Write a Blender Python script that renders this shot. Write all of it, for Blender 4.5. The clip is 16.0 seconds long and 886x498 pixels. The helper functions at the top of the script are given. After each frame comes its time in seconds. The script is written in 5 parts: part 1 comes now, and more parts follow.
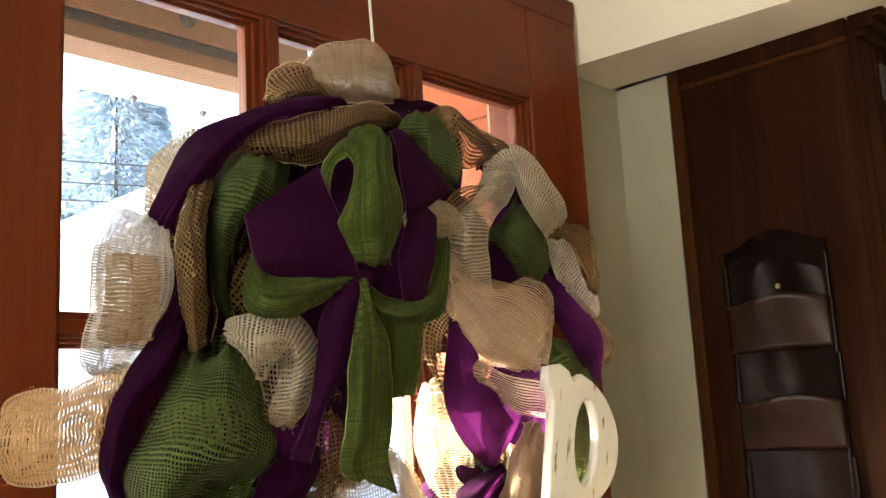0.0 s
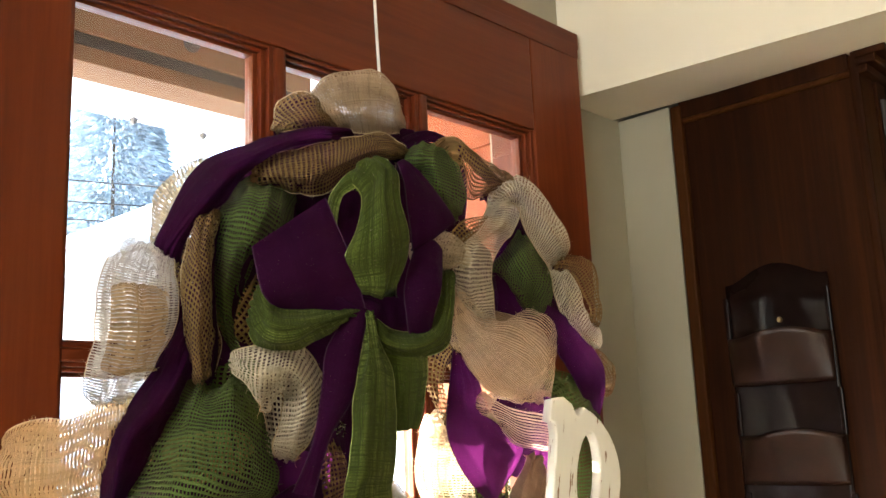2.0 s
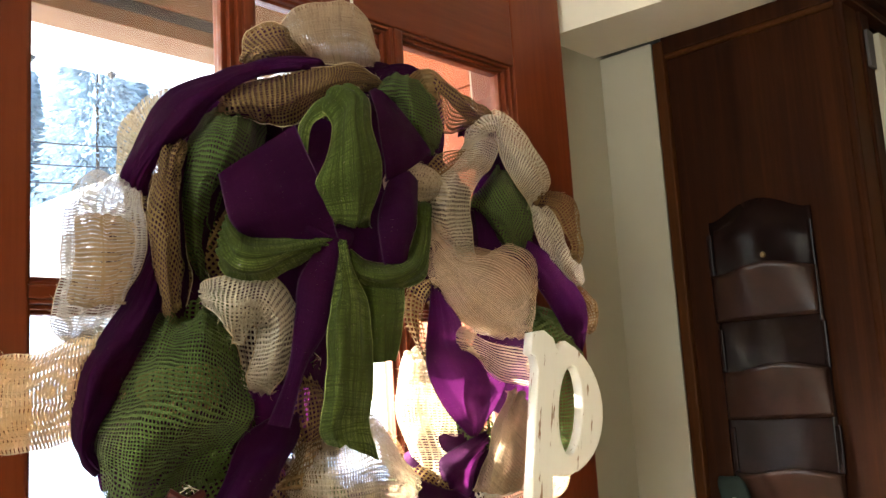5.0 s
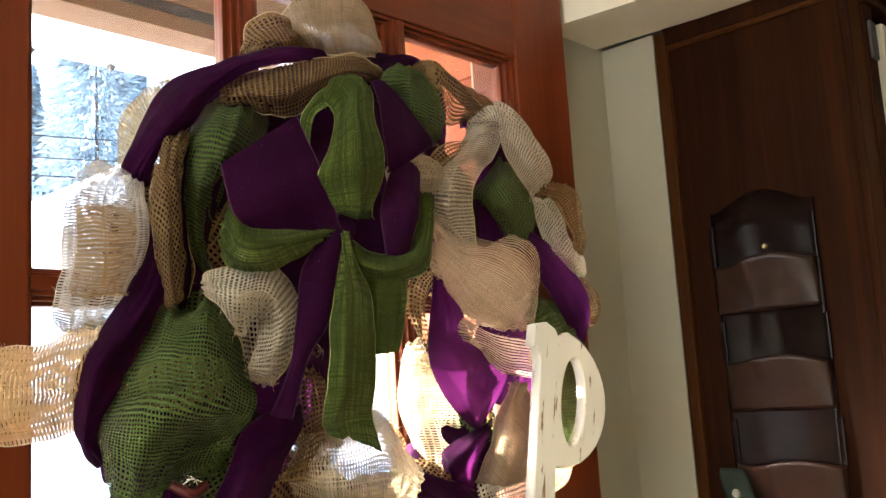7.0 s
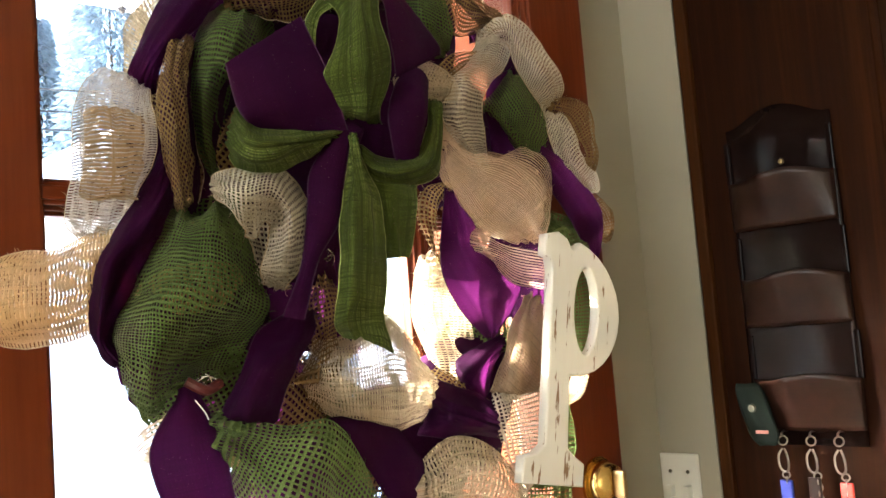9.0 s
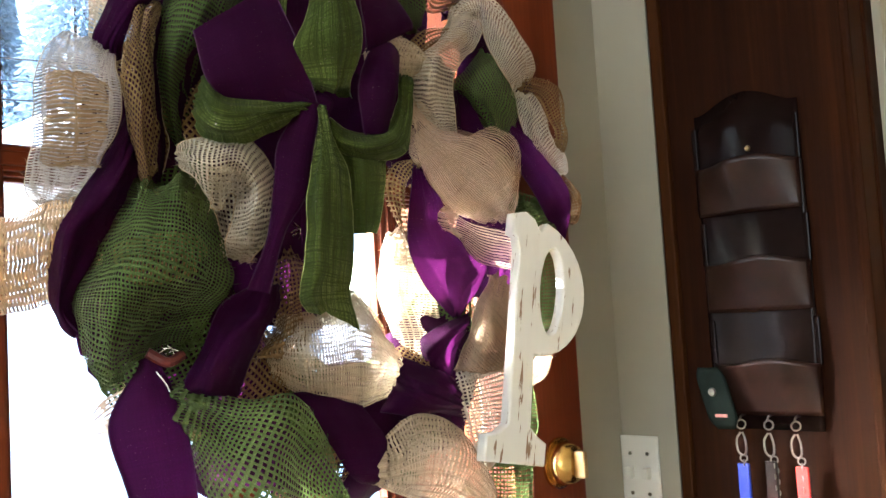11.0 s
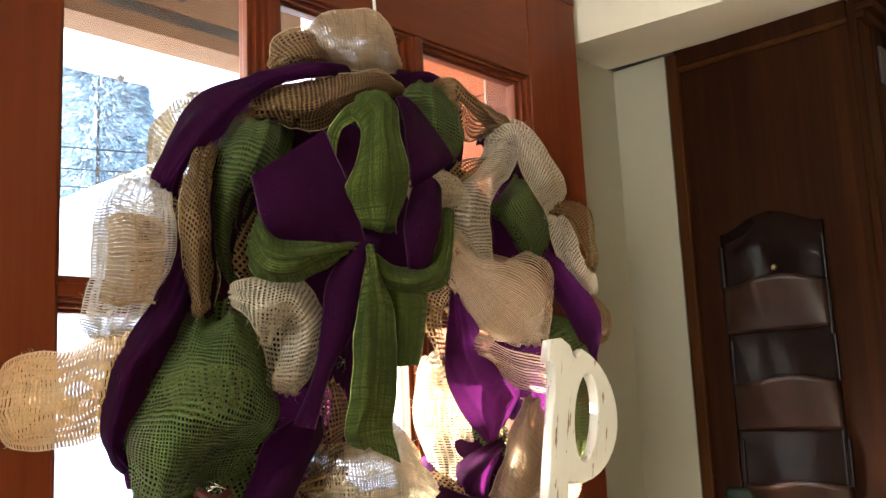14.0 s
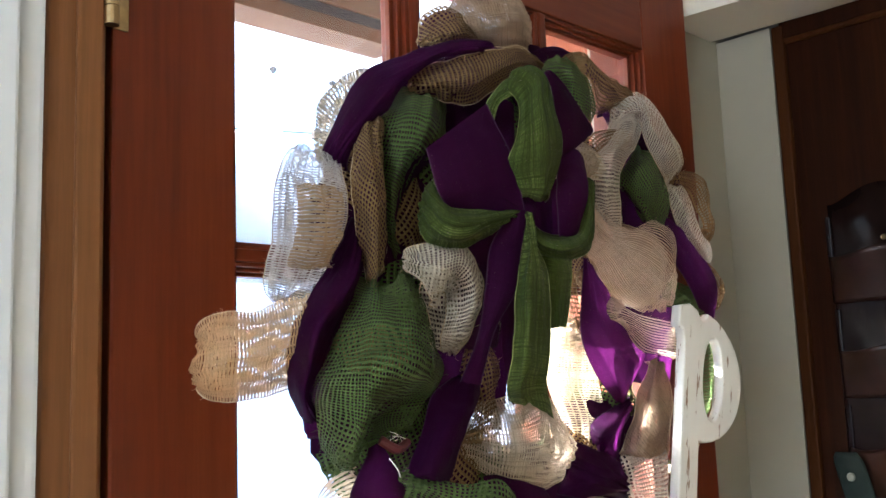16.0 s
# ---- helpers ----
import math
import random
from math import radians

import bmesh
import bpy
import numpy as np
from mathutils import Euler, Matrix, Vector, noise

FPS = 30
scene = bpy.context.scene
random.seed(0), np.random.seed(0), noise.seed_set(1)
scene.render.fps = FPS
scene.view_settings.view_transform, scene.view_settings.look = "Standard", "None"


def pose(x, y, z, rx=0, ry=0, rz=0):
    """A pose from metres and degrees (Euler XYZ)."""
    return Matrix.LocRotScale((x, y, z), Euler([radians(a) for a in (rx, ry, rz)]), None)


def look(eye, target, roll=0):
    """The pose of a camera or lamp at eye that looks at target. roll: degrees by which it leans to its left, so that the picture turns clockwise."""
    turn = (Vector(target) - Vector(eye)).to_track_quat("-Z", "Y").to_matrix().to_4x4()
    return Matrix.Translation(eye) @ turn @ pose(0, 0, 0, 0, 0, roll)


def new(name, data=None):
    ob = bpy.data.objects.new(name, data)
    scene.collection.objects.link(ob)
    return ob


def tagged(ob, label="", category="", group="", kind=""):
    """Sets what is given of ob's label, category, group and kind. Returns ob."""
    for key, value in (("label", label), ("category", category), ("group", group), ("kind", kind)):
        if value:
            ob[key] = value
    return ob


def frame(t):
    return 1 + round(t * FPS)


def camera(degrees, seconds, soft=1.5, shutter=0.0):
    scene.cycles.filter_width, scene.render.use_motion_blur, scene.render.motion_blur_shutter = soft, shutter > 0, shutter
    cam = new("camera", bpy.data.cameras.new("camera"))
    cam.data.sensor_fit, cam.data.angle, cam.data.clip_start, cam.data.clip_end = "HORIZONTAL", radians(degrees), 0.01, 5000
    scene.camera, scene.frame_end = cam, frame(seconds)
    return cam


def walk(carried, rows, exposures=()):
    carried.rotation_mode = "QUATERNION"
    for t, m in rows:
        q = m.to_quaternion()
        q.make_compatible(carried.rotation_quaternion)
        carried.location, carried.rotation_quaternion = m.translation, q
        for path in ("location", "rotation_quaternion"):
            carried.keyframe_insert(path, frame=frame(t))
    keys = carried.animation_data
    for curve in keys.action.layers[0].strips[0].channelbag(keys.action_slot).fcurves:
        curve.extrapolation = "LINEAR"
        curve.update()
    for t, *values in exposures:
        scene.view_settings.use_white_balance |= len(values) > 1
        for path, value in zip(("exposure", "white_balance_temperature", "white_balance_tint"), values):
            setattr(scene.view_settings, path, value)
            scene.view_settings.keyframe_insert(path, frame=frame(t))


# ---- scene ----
cam = camera(50.5, 16.0)
PATH = [
    (0, (0.784, -0.226, 1.446), (-0.576, 1.2, 1.786), -3.1),
    (0.5, (0.788, -0.232, 1.46), (-0.558, 1.191, 1.866), -2.9),
    (1, (0.786, -0.236, 1.461), (-0.561, 1.18, 1.884), -2.8),
    (1.5, (0.781, -0.232, 1.456), (-0.567, 1.19, 1.858), -2.6),
    (2, (0.777, -0.232, 1.455), (-0.568, 1.196, 1.843), -2.4),
    (2.5, (0.774, -0.228, 1.449), (-0.569, 1.208, 1.814), -2.8),
    (3, (0.771, -0.22, 1.442), (-0.571, 1.224, 1.78), -3.3),
    (3.5, (0.769, -0.219, 1.439), (-0.571, 1.229, 1.767), -3.3),
    (4, (0.772, -0.214, 1.432), (-0.569, 1.237, 1.745), -3.5),
    (6.5, (0.771, -0.209, 1.431), (-0.573, 1.242, 1.725), -3.5),
    (7, (0.768, -0.21, 1.43), (-0.576, 1.243, 1.717), -3.6),
    (7.5, (0.767, -0.206, 1.425), (-0.575, 1.251, 1.695), -3.6),
    (8, (0.766, -0.202, 1.416), (-0.585, 1.253, 1.662), -3.7),
    (8.5, (0.765, -0.204, 1.399), (-0.609, 1.233, 1.614), -4.1),
    (9, (0.768, -0.202, 1.39), (-0.62, 1.227, 1.574), -4.5),
    (9.2, (0.764, -0.197, 1.384), (-0.623, 1.234, 1.553), -4.5),
    (11.3, (0.763, -0.202, 1.386), (-0.568, 1.283, 1.533), -3.4),
    (11.5, (0.757, -0.205, 1.381), (-0.566, 1.282, 1.574), -4.0),
    (12, (0.764, -0.225, 1.415), (-0.56, 1.248, 1.69), -1.5),
    (12.5, (0.759, -0.251, 1.443), (-0.6, 1.167, 1.821), -1.2),
    (13, (0.756, -0.247, 1.434), (-0.602, 1.183, 1.772), -2.1),
    (13.5, (0.761, -0.24, 1.43), (-0.578, 1.209, 1.758), -2.4),
    (14, (0.76, -0.232, 1.428), (-0.576, 1.222, 1.749), -2.6),
    (14.5, (0.76, -0.229, 1.424), (-0.578, 1.225, 1.737), -2.7),
    (15, (0.755, -0.244, 1.425), (-0.591, 1.203, 1.73), -2.6),
    (15.5, (0.737, -0.286, 1.424), (-0.644, 1.125, 1.743), -2.4),
    (16, (0.727, -0.328, 1.42), (-0.695, 1.053, 1.688), -2.1),
]
walk(cam, [(t, look(eye, target, roll)) for t, eye, target, roll in PATH],
     [(0, 3.18, 6450, 10), (3, 3.33, 6150, 10), (9.2, 3.33, 6050, 10), (11.4, 3.33, 5350, 10), (12, 3.33, 6000, 10), (12.5, 3.12, 6500, 10), (13.2, 3.28, 6150, 10), (14.5, 3.33, 6100, 10), (15.5, 3.28, 6150, 10), (16, 3.05, 5100, 12)])
# ---- sky, sun and an added fill light behind the camera ----
world = bpy.data.worlds.new("world")
scene.world = world
world.use_nodes = True
wt = world.node_tree
sky = wt.nodes.new("ShaderNodeTexSky")
sky.sky_type = "NISHITA"
sky.sun_disc = False
sky.sun_elevation = radians(22.4)
sky.sun_rotation = radians(-123)
wt.links.new(sky.outputs[0], wt.nodes["Background"].inputs[0])
wt.nodes["Background"].inputs[1].default_value = 0.15

sun = new("sun", bpy.data.lights.new("sun", "SUN"))
sun.data.energy, sun.data.angle, sun.data.color = 5.0, radians(0.6), (1.0, 0.89, 0.72)
sun.matrix_world = look((-5, -2.95, 4.0), (0.1, 0.37, 1.5))

# fill light added in an unseen window opening behind the camera
fill_lamp = new("room_fill", bpy.data.lights.new("room_fill", "AREA"))
fill_lamp.data.shape, fill_lamp.data.size, fill_lamp.data.size_y = "RECTANGLE", 1.3, 1.1
fill_lamp.data.energy, fill_lamp.data.color = 4.2, (1.0, 0.95, 0.83)
fill_lamp.matrix_world = look((1.3, -2.57, 1.7), (1.3, 0.0, 1.7))


# ---- materials ----
def mat(name):
    m = bpy.data.materials.new(name)
    m.use_nodes = True
    nt = m.node_tree
    return m, nt, nt.nodes["Principled BSDF"]


def node(nt, kind, **inputs):
    n = nt.nodes.new(kind)
    for k, v in inputs.items():
        n.inputs[k.replace("_", " ")].default_value = v
    return n


def math_node(nt, op, a, b=None, c=None):
    n = nt.nodes.new("ShaderNodeMath")
    n.operation = op
    for i, v in enumerate((a, b, c)):
        if v is None:
            continue
        if isinstance(v, (int, float)):
            n.inputs[i].default_value = v
        else:
            nt.links.new(v, n.inputs[i])
    return n.outputs[0]


def mix_colour(nt, fac, a, b, mode="MIX"):
    n = nt.nodes.new("ShaderNodeMix")
    n.data_type, n.blend_type = "RGBA", mode
    if isinstance(fac, (int, float)):
        n.inputs[0].default_value = fac
    else:
        nt.links.new(fac, n.inputs[0])
    for i, v in ((6, a), (7, b)):
        if isinstance(v, tuple):
            n.inputs[i].default_value = (*v, 1)
        else:
            nt.links.new(v, n.inputs[i])
    return n.outputs[2]


def coords(nt, scale, kind="Object"):
    tc = nt.nodes.new("ShaderNodeTexCoord")
    mp = node(nt, "ShaderNodeMapping")
    mp.inputs["Scale"].default_value = scale
    nt.links.new(tc.outputs[kind], mp.inputs[0])
    return mp.outputs[0]


def noise_tex(nt, vec, scale, detail=4.0, rough=0.55):
    n = node(nt, "ShaderNodeTexNoise", Scale=scale, Detail=detail, Roughness=rough)
    nt.links.new(vec, n.inputs["Vector"])
    return n.outputs[0]


def ramp(nt, fac, stops):
    r = nt.nodes.new("ShaderNodeValToRGB")
    e = r.color_ramp.elements
    while len(e) < len(stops):
        e.new(0.5)
    for i, (p, c) in enumerate(stops):
        e[i].position, e[i].color = p, (*c, 1)
    nt.links.new(fac, r.inputs[0])
    return r.outputs[0]


def bump(nt, b, height, strength, distance):
    n = node(nt, "ShaderNodeBump", Strength=strength, Distance=distance)
    nt.links.new(height, n.inputs["Height"])
    nt.links.new(n.outputs[0], b.inputs["Normal"])


def wood(name, dark, mid, light, rough, grain=(1, 1, 0.06), coat=0.0, fine=130):
    """Grain runs along z, or along the axis with the small number."""
    m, nt, b = mat(name)
    v = coords(nt, grain)
    big = noise_tex(nt, v, 14, 6, 0.6)
    small = noise_tex(nt, v, fine, 5, 0.7)
    f = math_node(nt, "ADD", math_node(nt, "MULTIPLY", big, 0.65), math_node(nt, "MULTIPLY", small, 0.35))
    nt.links.new(ramp(nt, f, [(0.3, dark), (0.5, mid), (0.72, light)]), b.inputs["Base Color"])
    wear = noise_tex(nt, coords(nt, (1, 1, 1)), 9, 4)
    nt.links.new(math_node(nt, "MULTIPLY_ADD", wear, 0.25, rough - 0.12), b.inputs["Roughness"])
    b.inputs["Coat Weight"].default_value = coat
    b.inputs["Coat Roughness"].default_value = 0.25
    b.inputs["Specular IOR Level"].default_value = 0.18 if rough < 0.6 else 0.05
    bump(nt, b, small, 0.25, 0.0006)
    return m


def plain(name, colour, rough, metal=0.0, vary=0.12, scale=20, relief=0.0):
    m, nt, b = mat(name)
    n = noise_tex(nt, coords(nt, (1, 1, 1)), scale, 5)
    lo, hi = tuple(c * (1 - vary) for c in colour), tuple(min(1, c * (1 + vary)) for c in colour)
    nt.links.new(ramp(nt, n, [(0.3, lo), (0.7, hi)]), b.inputs["Base Color"])
    b.inputs["Roughness"].default_value, b.inputs["Metallic"].default_value = rough, metal
    if relief:
        bump(nt, b, noise_tex(nt, coords(nt, (1, 1, 1)), scale * 12, 3), 0.4, relief)
    return m


def cloth(name, colour, light, cell, gap, shine=0.0, through_light=0.35, glitter=None, slub=0.25, wide=(1.0, 1.0), tonal=0.3, deep=1.0):
    """Woven cloth: UV is in metres, along and across the strip. gap: the open share of a cell, 0 for a closed weave."""
    m, nt, b = mat(name)
    uv = nt.nodes.new("ShaderNodeUVMap")
    uv.uv_map = "weave"
    wob = node(nt, "ShaderNodeTexNoise", Scale=45.0, Detail=3.0)
    nt.links.new(uv.outputs[0], wob.inputs["Vector"])
    off = nt.nodes.new("ShaderNodeVectorMath")
    off.operation = "MULTIPLY_ADD"
    nt.links.new(wob.outputs[1], off.inputs[0])
    off.inputs[1].default_value = (0.0026, 0.0026, 0)
    nt.links.new(uv.outputs[0], off.inputs[2])
    sep = nt.nodes.new("ShaderNodeSeparateXYZ")
    nt.links.new(off.outputs[0], sep.inputs[0])
    ridges = []
    for axis in (0, 1):
        fr = math_node(nt, "FRACT", math_node(nt, "MULTIPLY", sep.outputs[axis], 1 / (cell * wide[axis])))
        ridges.append(math_node(nt, "ABSOLUTE", math_node(nt, "SUBTRACT", fr, 0.5)))
    both = math_node(nt, "MAXIMUM", ridges[0], ridges[1])
    fibre = node(nt, "ShaderNodeTexNoise", Scale=900.0, Detail=3.0)
    nt.links.new(uv.outputs[0], fibre.inputs["Vector"])
    patch = noise_tex(nt, coords(nt, (1, 1, 1)), 16, 3)
    f = math_node(nt, "ADD", math_node(nt, "MULTIPLY", patch, 0.5), math_node(nt, "MULTIPLY", fibre.outputs[0], 0.5))
    base = ramp(nt, f, [(0.32, tuple(c * (1 - slub) for c in colour)), (0.5, colour), (0.7, light)])
    # single threads of another shade along the strip
    streak = node(nt, "ShaderNodeTexNoise", Scale=1.0, Detail=2.0)
    mp = node(nt, "ShaderNodeMapping")
    mp.inputs["Scale"].default_value = (6, 1 / cell, 1)
    nt.links.new(uv.outputs[0], mp.inputs[0])
    nt.links.new(mp.outputs[0], streak.inputs["Vector"])
    base = mix_colour(nt, math_node(nt, "MULTIPLY", math_node(nt, "GREATER_THAN", streak.outputs[0], 0.54 if slub > 0.8 else 0.6), slub), base, tuple(c * 0.3 for c in colour))
    streak2 = node(nt, "ShaderNodeTexNoise", Scale=1.0, Detail=2.0)
    mp2 = node(nt, "ShaderNodeMapping")
    mp2.inputs["Scale"].default_value = (1 / cell, 14, 1)
    nt.links.new(uv.outputs[0], mp2.inputs[0])
    nt.links.new(mp2.outputs[0], streak2.inputs["Vector"])
    base = mix_colour(nt, math_node(nt, "MULTIPLY", math_node(nt, "GREATER_THAN", streak2.outputs[0], 0.55 if slub > 0.8 else 0.59), slub), base, tuple(c * 0.35 for c in colour))
    # every thread has a tone of its own
    tones = []
    for axis in (0, 1):
        wn = nt.nodes.new("ShaderNodeTexWhiteNoise")
        wn.noise_dimensions = "1D"
        nt.links.new(math_node(nt, "ROUND", math_node(nt, "MULTIPLY", sep.outputs[axis], 1 / (cell * wide[axis]))), wn.inputs["W"])
        tones.append(wn.outputs[0])
    over = math_node(nt, "GREATER_THAN", ridges[0], ridges[1])
    tone = math_node(nt, "ADD", math_node(nt, "MULTIPLY", tones[0], over), math_node(nt, "MULTIPLY", tones[1], math_node(nt, "SUBTRACT", 1.0, over)))
    base = mix_colour(nt, math_node(nt, "MULTIPLY", tone, tonal), base, tuple(c * 0.45 for c in colour))
    nt.links.new(base, b.inputs["Base Color"])
    b.inputs["Roughness"].default_value = 0.9 - 0.4 * shine
    b.inputs["Sheen Weight"].default_value = 0.015
    b.inputs["Sheen Roughness"].default_value = 0.4
    b.inputs["Specular IOR Level"].default_value = 0.1 + 0.2 * shine
    bump(nt, b, math_node(nt, "ADD", math_node(nt, "MULTIPLY", both, 2.0), math_node(nt, "MULTIPLY", fibre.outputs[0], 0.3)), 0.7, cell * 0.35)
    if glitter:
        vor = node(nt, "ShaderNodeTexVoronoi", Scale=330.0)
        nt.links.new(uv.outputs[0], vor.inputs["Vector"])
        spark = math_node(nt, "LESS_THAN", vor.outputs[0], glitter)
        nt.links.new(spark, b.inputs["Metallic"])
        nt.links.new(math_node(nt, "MULTIPLY_ADD", spark, -0.6, 0.9 - 0.4 * shine), b.inputs["Roughness"])
        nt.links.new(mix_colour(nt, spark, base, (0.55, 0.48, 0.5)), b.inputs["Base Color"])
    tr = node(nt, "ShaderNodeBsdfTranslucent")
    nt.links.new(mix_colour(nt, 1.0, base, (deep, deep, deep), "MULTIPLY"), tr.inputs[0])
    mx = node(nt, "ShaderNodeMixShader", Fac=through_light)
    nt.links.new(b.outputs[0], mx.inputs[1])
    nt.links.new(tr.outputs[0], mx.inputs[2])
    last = mx.outputs[0]
    if gap > 0:
        # open where both thread sets are far, less open where the weave has drawn together
        rim = [math_node(nt, "MULTIPLY_ADD", wob.outputs[0], -0.16, 0.08 + 0.5 - 0.5 * (1 - (1 - gap) / w)) for w in wide]
        holes = [math_node(nt, "GREATER_THAN", math_node(nt, "SUBTRACT", 0.5, r), q) for r, q in zip(ridges, rim)]
        hole = math_node(nt, "MULTIPLY", holes[0], holes[1])
        clear = node(nt, "ShaderNodeBsdfTransparent")
        m2 = nt.nodes.new("ShaderNodeMixShader")
        nt.links.new(hole, m2.inputs[0])
        nt.links.new(last, m2.inputs[1])
        nt.links.new(clear.outputs[0], m2.inputs[2])
        last = m2.outputs[0]
    nt.links.new(last, nt.nodes["Material Output"].inputs[0])
    return m


RED_WOOD = wood("red_mahogany", (0.0600, 0.0096, 0.0024), (0.1080, 0.0192, 0.0040), (0.1520, 0.0336, 0.0080), 0.42, (1, 1, 0.05), 0.08)
RED_WOOD_ACROSS = wood("red_mahogany_rail", (0.0562, 0.0090, 0.0023), (0.1013, 0.0180, 0.0037), (0.1425, 0.0315, 0.0075), 0.42, (1, 0.05, 1), 0.08)
JAMB_WOOD = wood("amber_wood", (0.1092, 0.0429, 0.0125), (0.1794, 0.0741, 0.0218), (0.2496, 0.1170, 0.0390), 0.45, (1, 1, 0.04), 0.2)
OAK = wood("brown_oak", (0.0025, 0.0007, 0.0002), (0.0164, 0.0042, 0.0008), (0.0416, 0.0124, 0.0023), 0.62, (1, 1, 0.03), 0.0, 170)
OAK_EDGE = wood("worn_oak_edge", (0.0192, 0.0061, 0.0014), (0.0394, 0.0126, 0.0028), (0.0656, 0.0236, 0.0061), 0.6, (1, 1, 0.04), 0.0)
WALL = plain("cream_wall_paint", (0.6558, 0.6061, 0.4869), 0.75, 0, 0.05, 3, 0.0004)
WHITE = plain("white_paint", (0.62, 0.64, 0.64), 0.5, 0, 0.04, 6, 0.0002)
# wall paint with the shade under the soffit put into its colour
SHADED_GREIGE = plain("shaded_greige_paint", (0.2811, 0.2559, 0.1911), 0.8, 0, 0.06, 3, 0.0004)
CEILING = plain("ceiling_paint", (0.75, 0.72, 0.64), 0.85, 0, 0.04, 4, 0.0004)
FLOOR = wood("floor_boards", (0.34, 0.24, 0.15), (0.46, 0.34, 0.22), (0.54, 0.42, 0.29), 0.4, (0.05, 1, 1))
TAN_BOARD = wood("tan_painted_board", (0.1213, 0.0714, 0.0394), (0.1571, 0.0930, 0.0536), (0.1926, 0.1178, 0.0714), 0.6, (1, 0.05, 1))
DARK = plain("dark_weatherstrip", (0.035, 0.03, 0.028), 0.7)
BRASS = plain("polished_brass", (0.75, 0.5, 0.16), 0.22, 1.0, 0.1, 30)
OLD_BRASS = plain("aged_brass", (0.35, 0.25, 0.12), 0.45, 1.0, 0.25, 60)
STEEL = plain("nickel_steel", (0.6, 0.58, 0.55), 0.25, 1.0, 0.1, 50)
LEATHER = plain("brown_leather", (0.0168, 0.0060, 0.0036), 0.36, 0, 0.3, 40, 0.0006)
LEATHER_DARK = plain("dark_leather", (0.007, 0.0034, 0.0028), 0.22, 0, 0.3, 40)
LEATHER_DARK.node_tree.nodes["Principled BSDF"].inputs["Specular IOR Level"].default_value = 0.06
LEATHER_GREEN = plain("green_black_leather", (0.006, 0.009, 0.007), 0.7, 0, 0.3, 40, 0.0005)
PLASTIC = plain("ivory_plastic", (0.6120, 0.5950, 0.5270), 0.35, 0, 0.03)
LEATHER_GREEN.node_tree.nodes["Principled BSDF"].inputs["Specular IOR Level"].default_value = 0.05
LEATHER.node_tree.nodes["Principled BSDF"].inputs["Specular IOR Level"].default_value = 0.25
BLUE = plain("blue_tag", (0.01, 0.03, 0.35), 0.4)
REDTAG = plain("red_tag", (0.6, 0.03, 0.02), 0.4)
DULL_SNAP = plain("dull_brass_snap", (0.13, 0.12, 0.09), 0.5, 0.5, 0.1, 60)
GUNMETAL = plain("worn_gunmetal", (0.30, 0.28, 0.26), 0.32, 1.0, 0.2, 60)
PINK = plain("pink_print", (0.65, 0.25, 0.22), 0.5)
SNOW = plain("snow", (0.85, 0.87, 0.9), 0.7, 0, 0.04, 2)
SIDING = plain("pale_siding", (0.6, 0.6, 0.6), 0.7, 0, 0.06, 2)
BARK = plain("bark", (0.07, 0.05, 0.035), 0.9, 0, 0.3, 12)
# green needles with the pale blue of glare and haze mixed into the colour
NEEDLES = plain("glare_washed_needles", (0.26, 0.33, 0.38), 0.8, 0, 0.6, 3)
ORANGE_BOARD = wood("orange_stained_siding", (0.17, 0.034, 0.009), (0.27, 0.06, 0.015), (0.32, 0.09, 0.024), 0.5, (1, 1, 0.05))
CONCRETE = plain("porch_concrete", (0.4, 0.39, 0.37), 0.85, 0, 0.15, 8, 0.001)
CORD = plain("white_cord", (0.72, 0.7, 0.66), 0.7)

JUTE = cloth("natural_jute_burlap", (0.24, 0.15, 0.066), (0.38, 0.25, 0.125), 0.0046, 0.54, 0, 0.3)
JUTE_PALE = cloth("pale_jute_burlap", (0.42, 0.30, 0.19), (0.56, 0.43, 0.29), 0.0034, 0.40, 0, 0.4)
CREAM = cloth("cream_burlap", (0.60, 0.49, 0.34), (0.74, 0.64, 0.48), 0.0029, 0.37, 0, 0.5, None, 0.3, (1.0, 2.4))
WHITE_BURLAP = cloth("bleached_burlap", (0.70, 0.62, 0.48), (0.82, 0.75, 0.62), 0.0046, 0.53, 0, 0.42)
PEACH = cloth("tan_striped_burlap", (0.74, 0.57, 0.40), (0.86, 0.72, 0.56), 0.0040, 0.42, 0, 0.6, None, 0.2, (40.0, 1.0))
PEACH_ARC = cloth("tan_drawn_burlap", (0.80, 0.60, 0.36), (0.90, 0.74, 0.52), 0.0030, 0.29, 0, 0.9, None, 0.25, (1.0, 4.0))
TAN_BAND = cloth("tan_ribbed_burlap", (0.56, 0.40, 0.23), (0.70, 0.54, 0.34), 0.0032, 0.30, 0, 0.75, None, 0.2, (1.0, 14.0))
SHEER = cloth("sheer_iridescent_mesh", (0.62, 0.55, 0.46), (0.80, 0.77, 0.73), 0.0024, 0.44, 0.5, 0.66, 0.14, 0.2, (1.0, 4.0))
GREEN = cloth("moss_green_burlap", (0.095, 0.13, 0.04), (0.17, 0.215, 0.075), 0.0042, 0.50, 0, 0.22, None, 0.12, (1.0, 1.1))
BOW_GREEN = cloth("leaf_green_linen_ribbon", (0.092, 0.125, 0.023), (0.235, 0.28, 0.085), 0.0014, 0.0, 0.15, 0.2, 0.09, 0.88, (1.0, 1.0), 0.9)
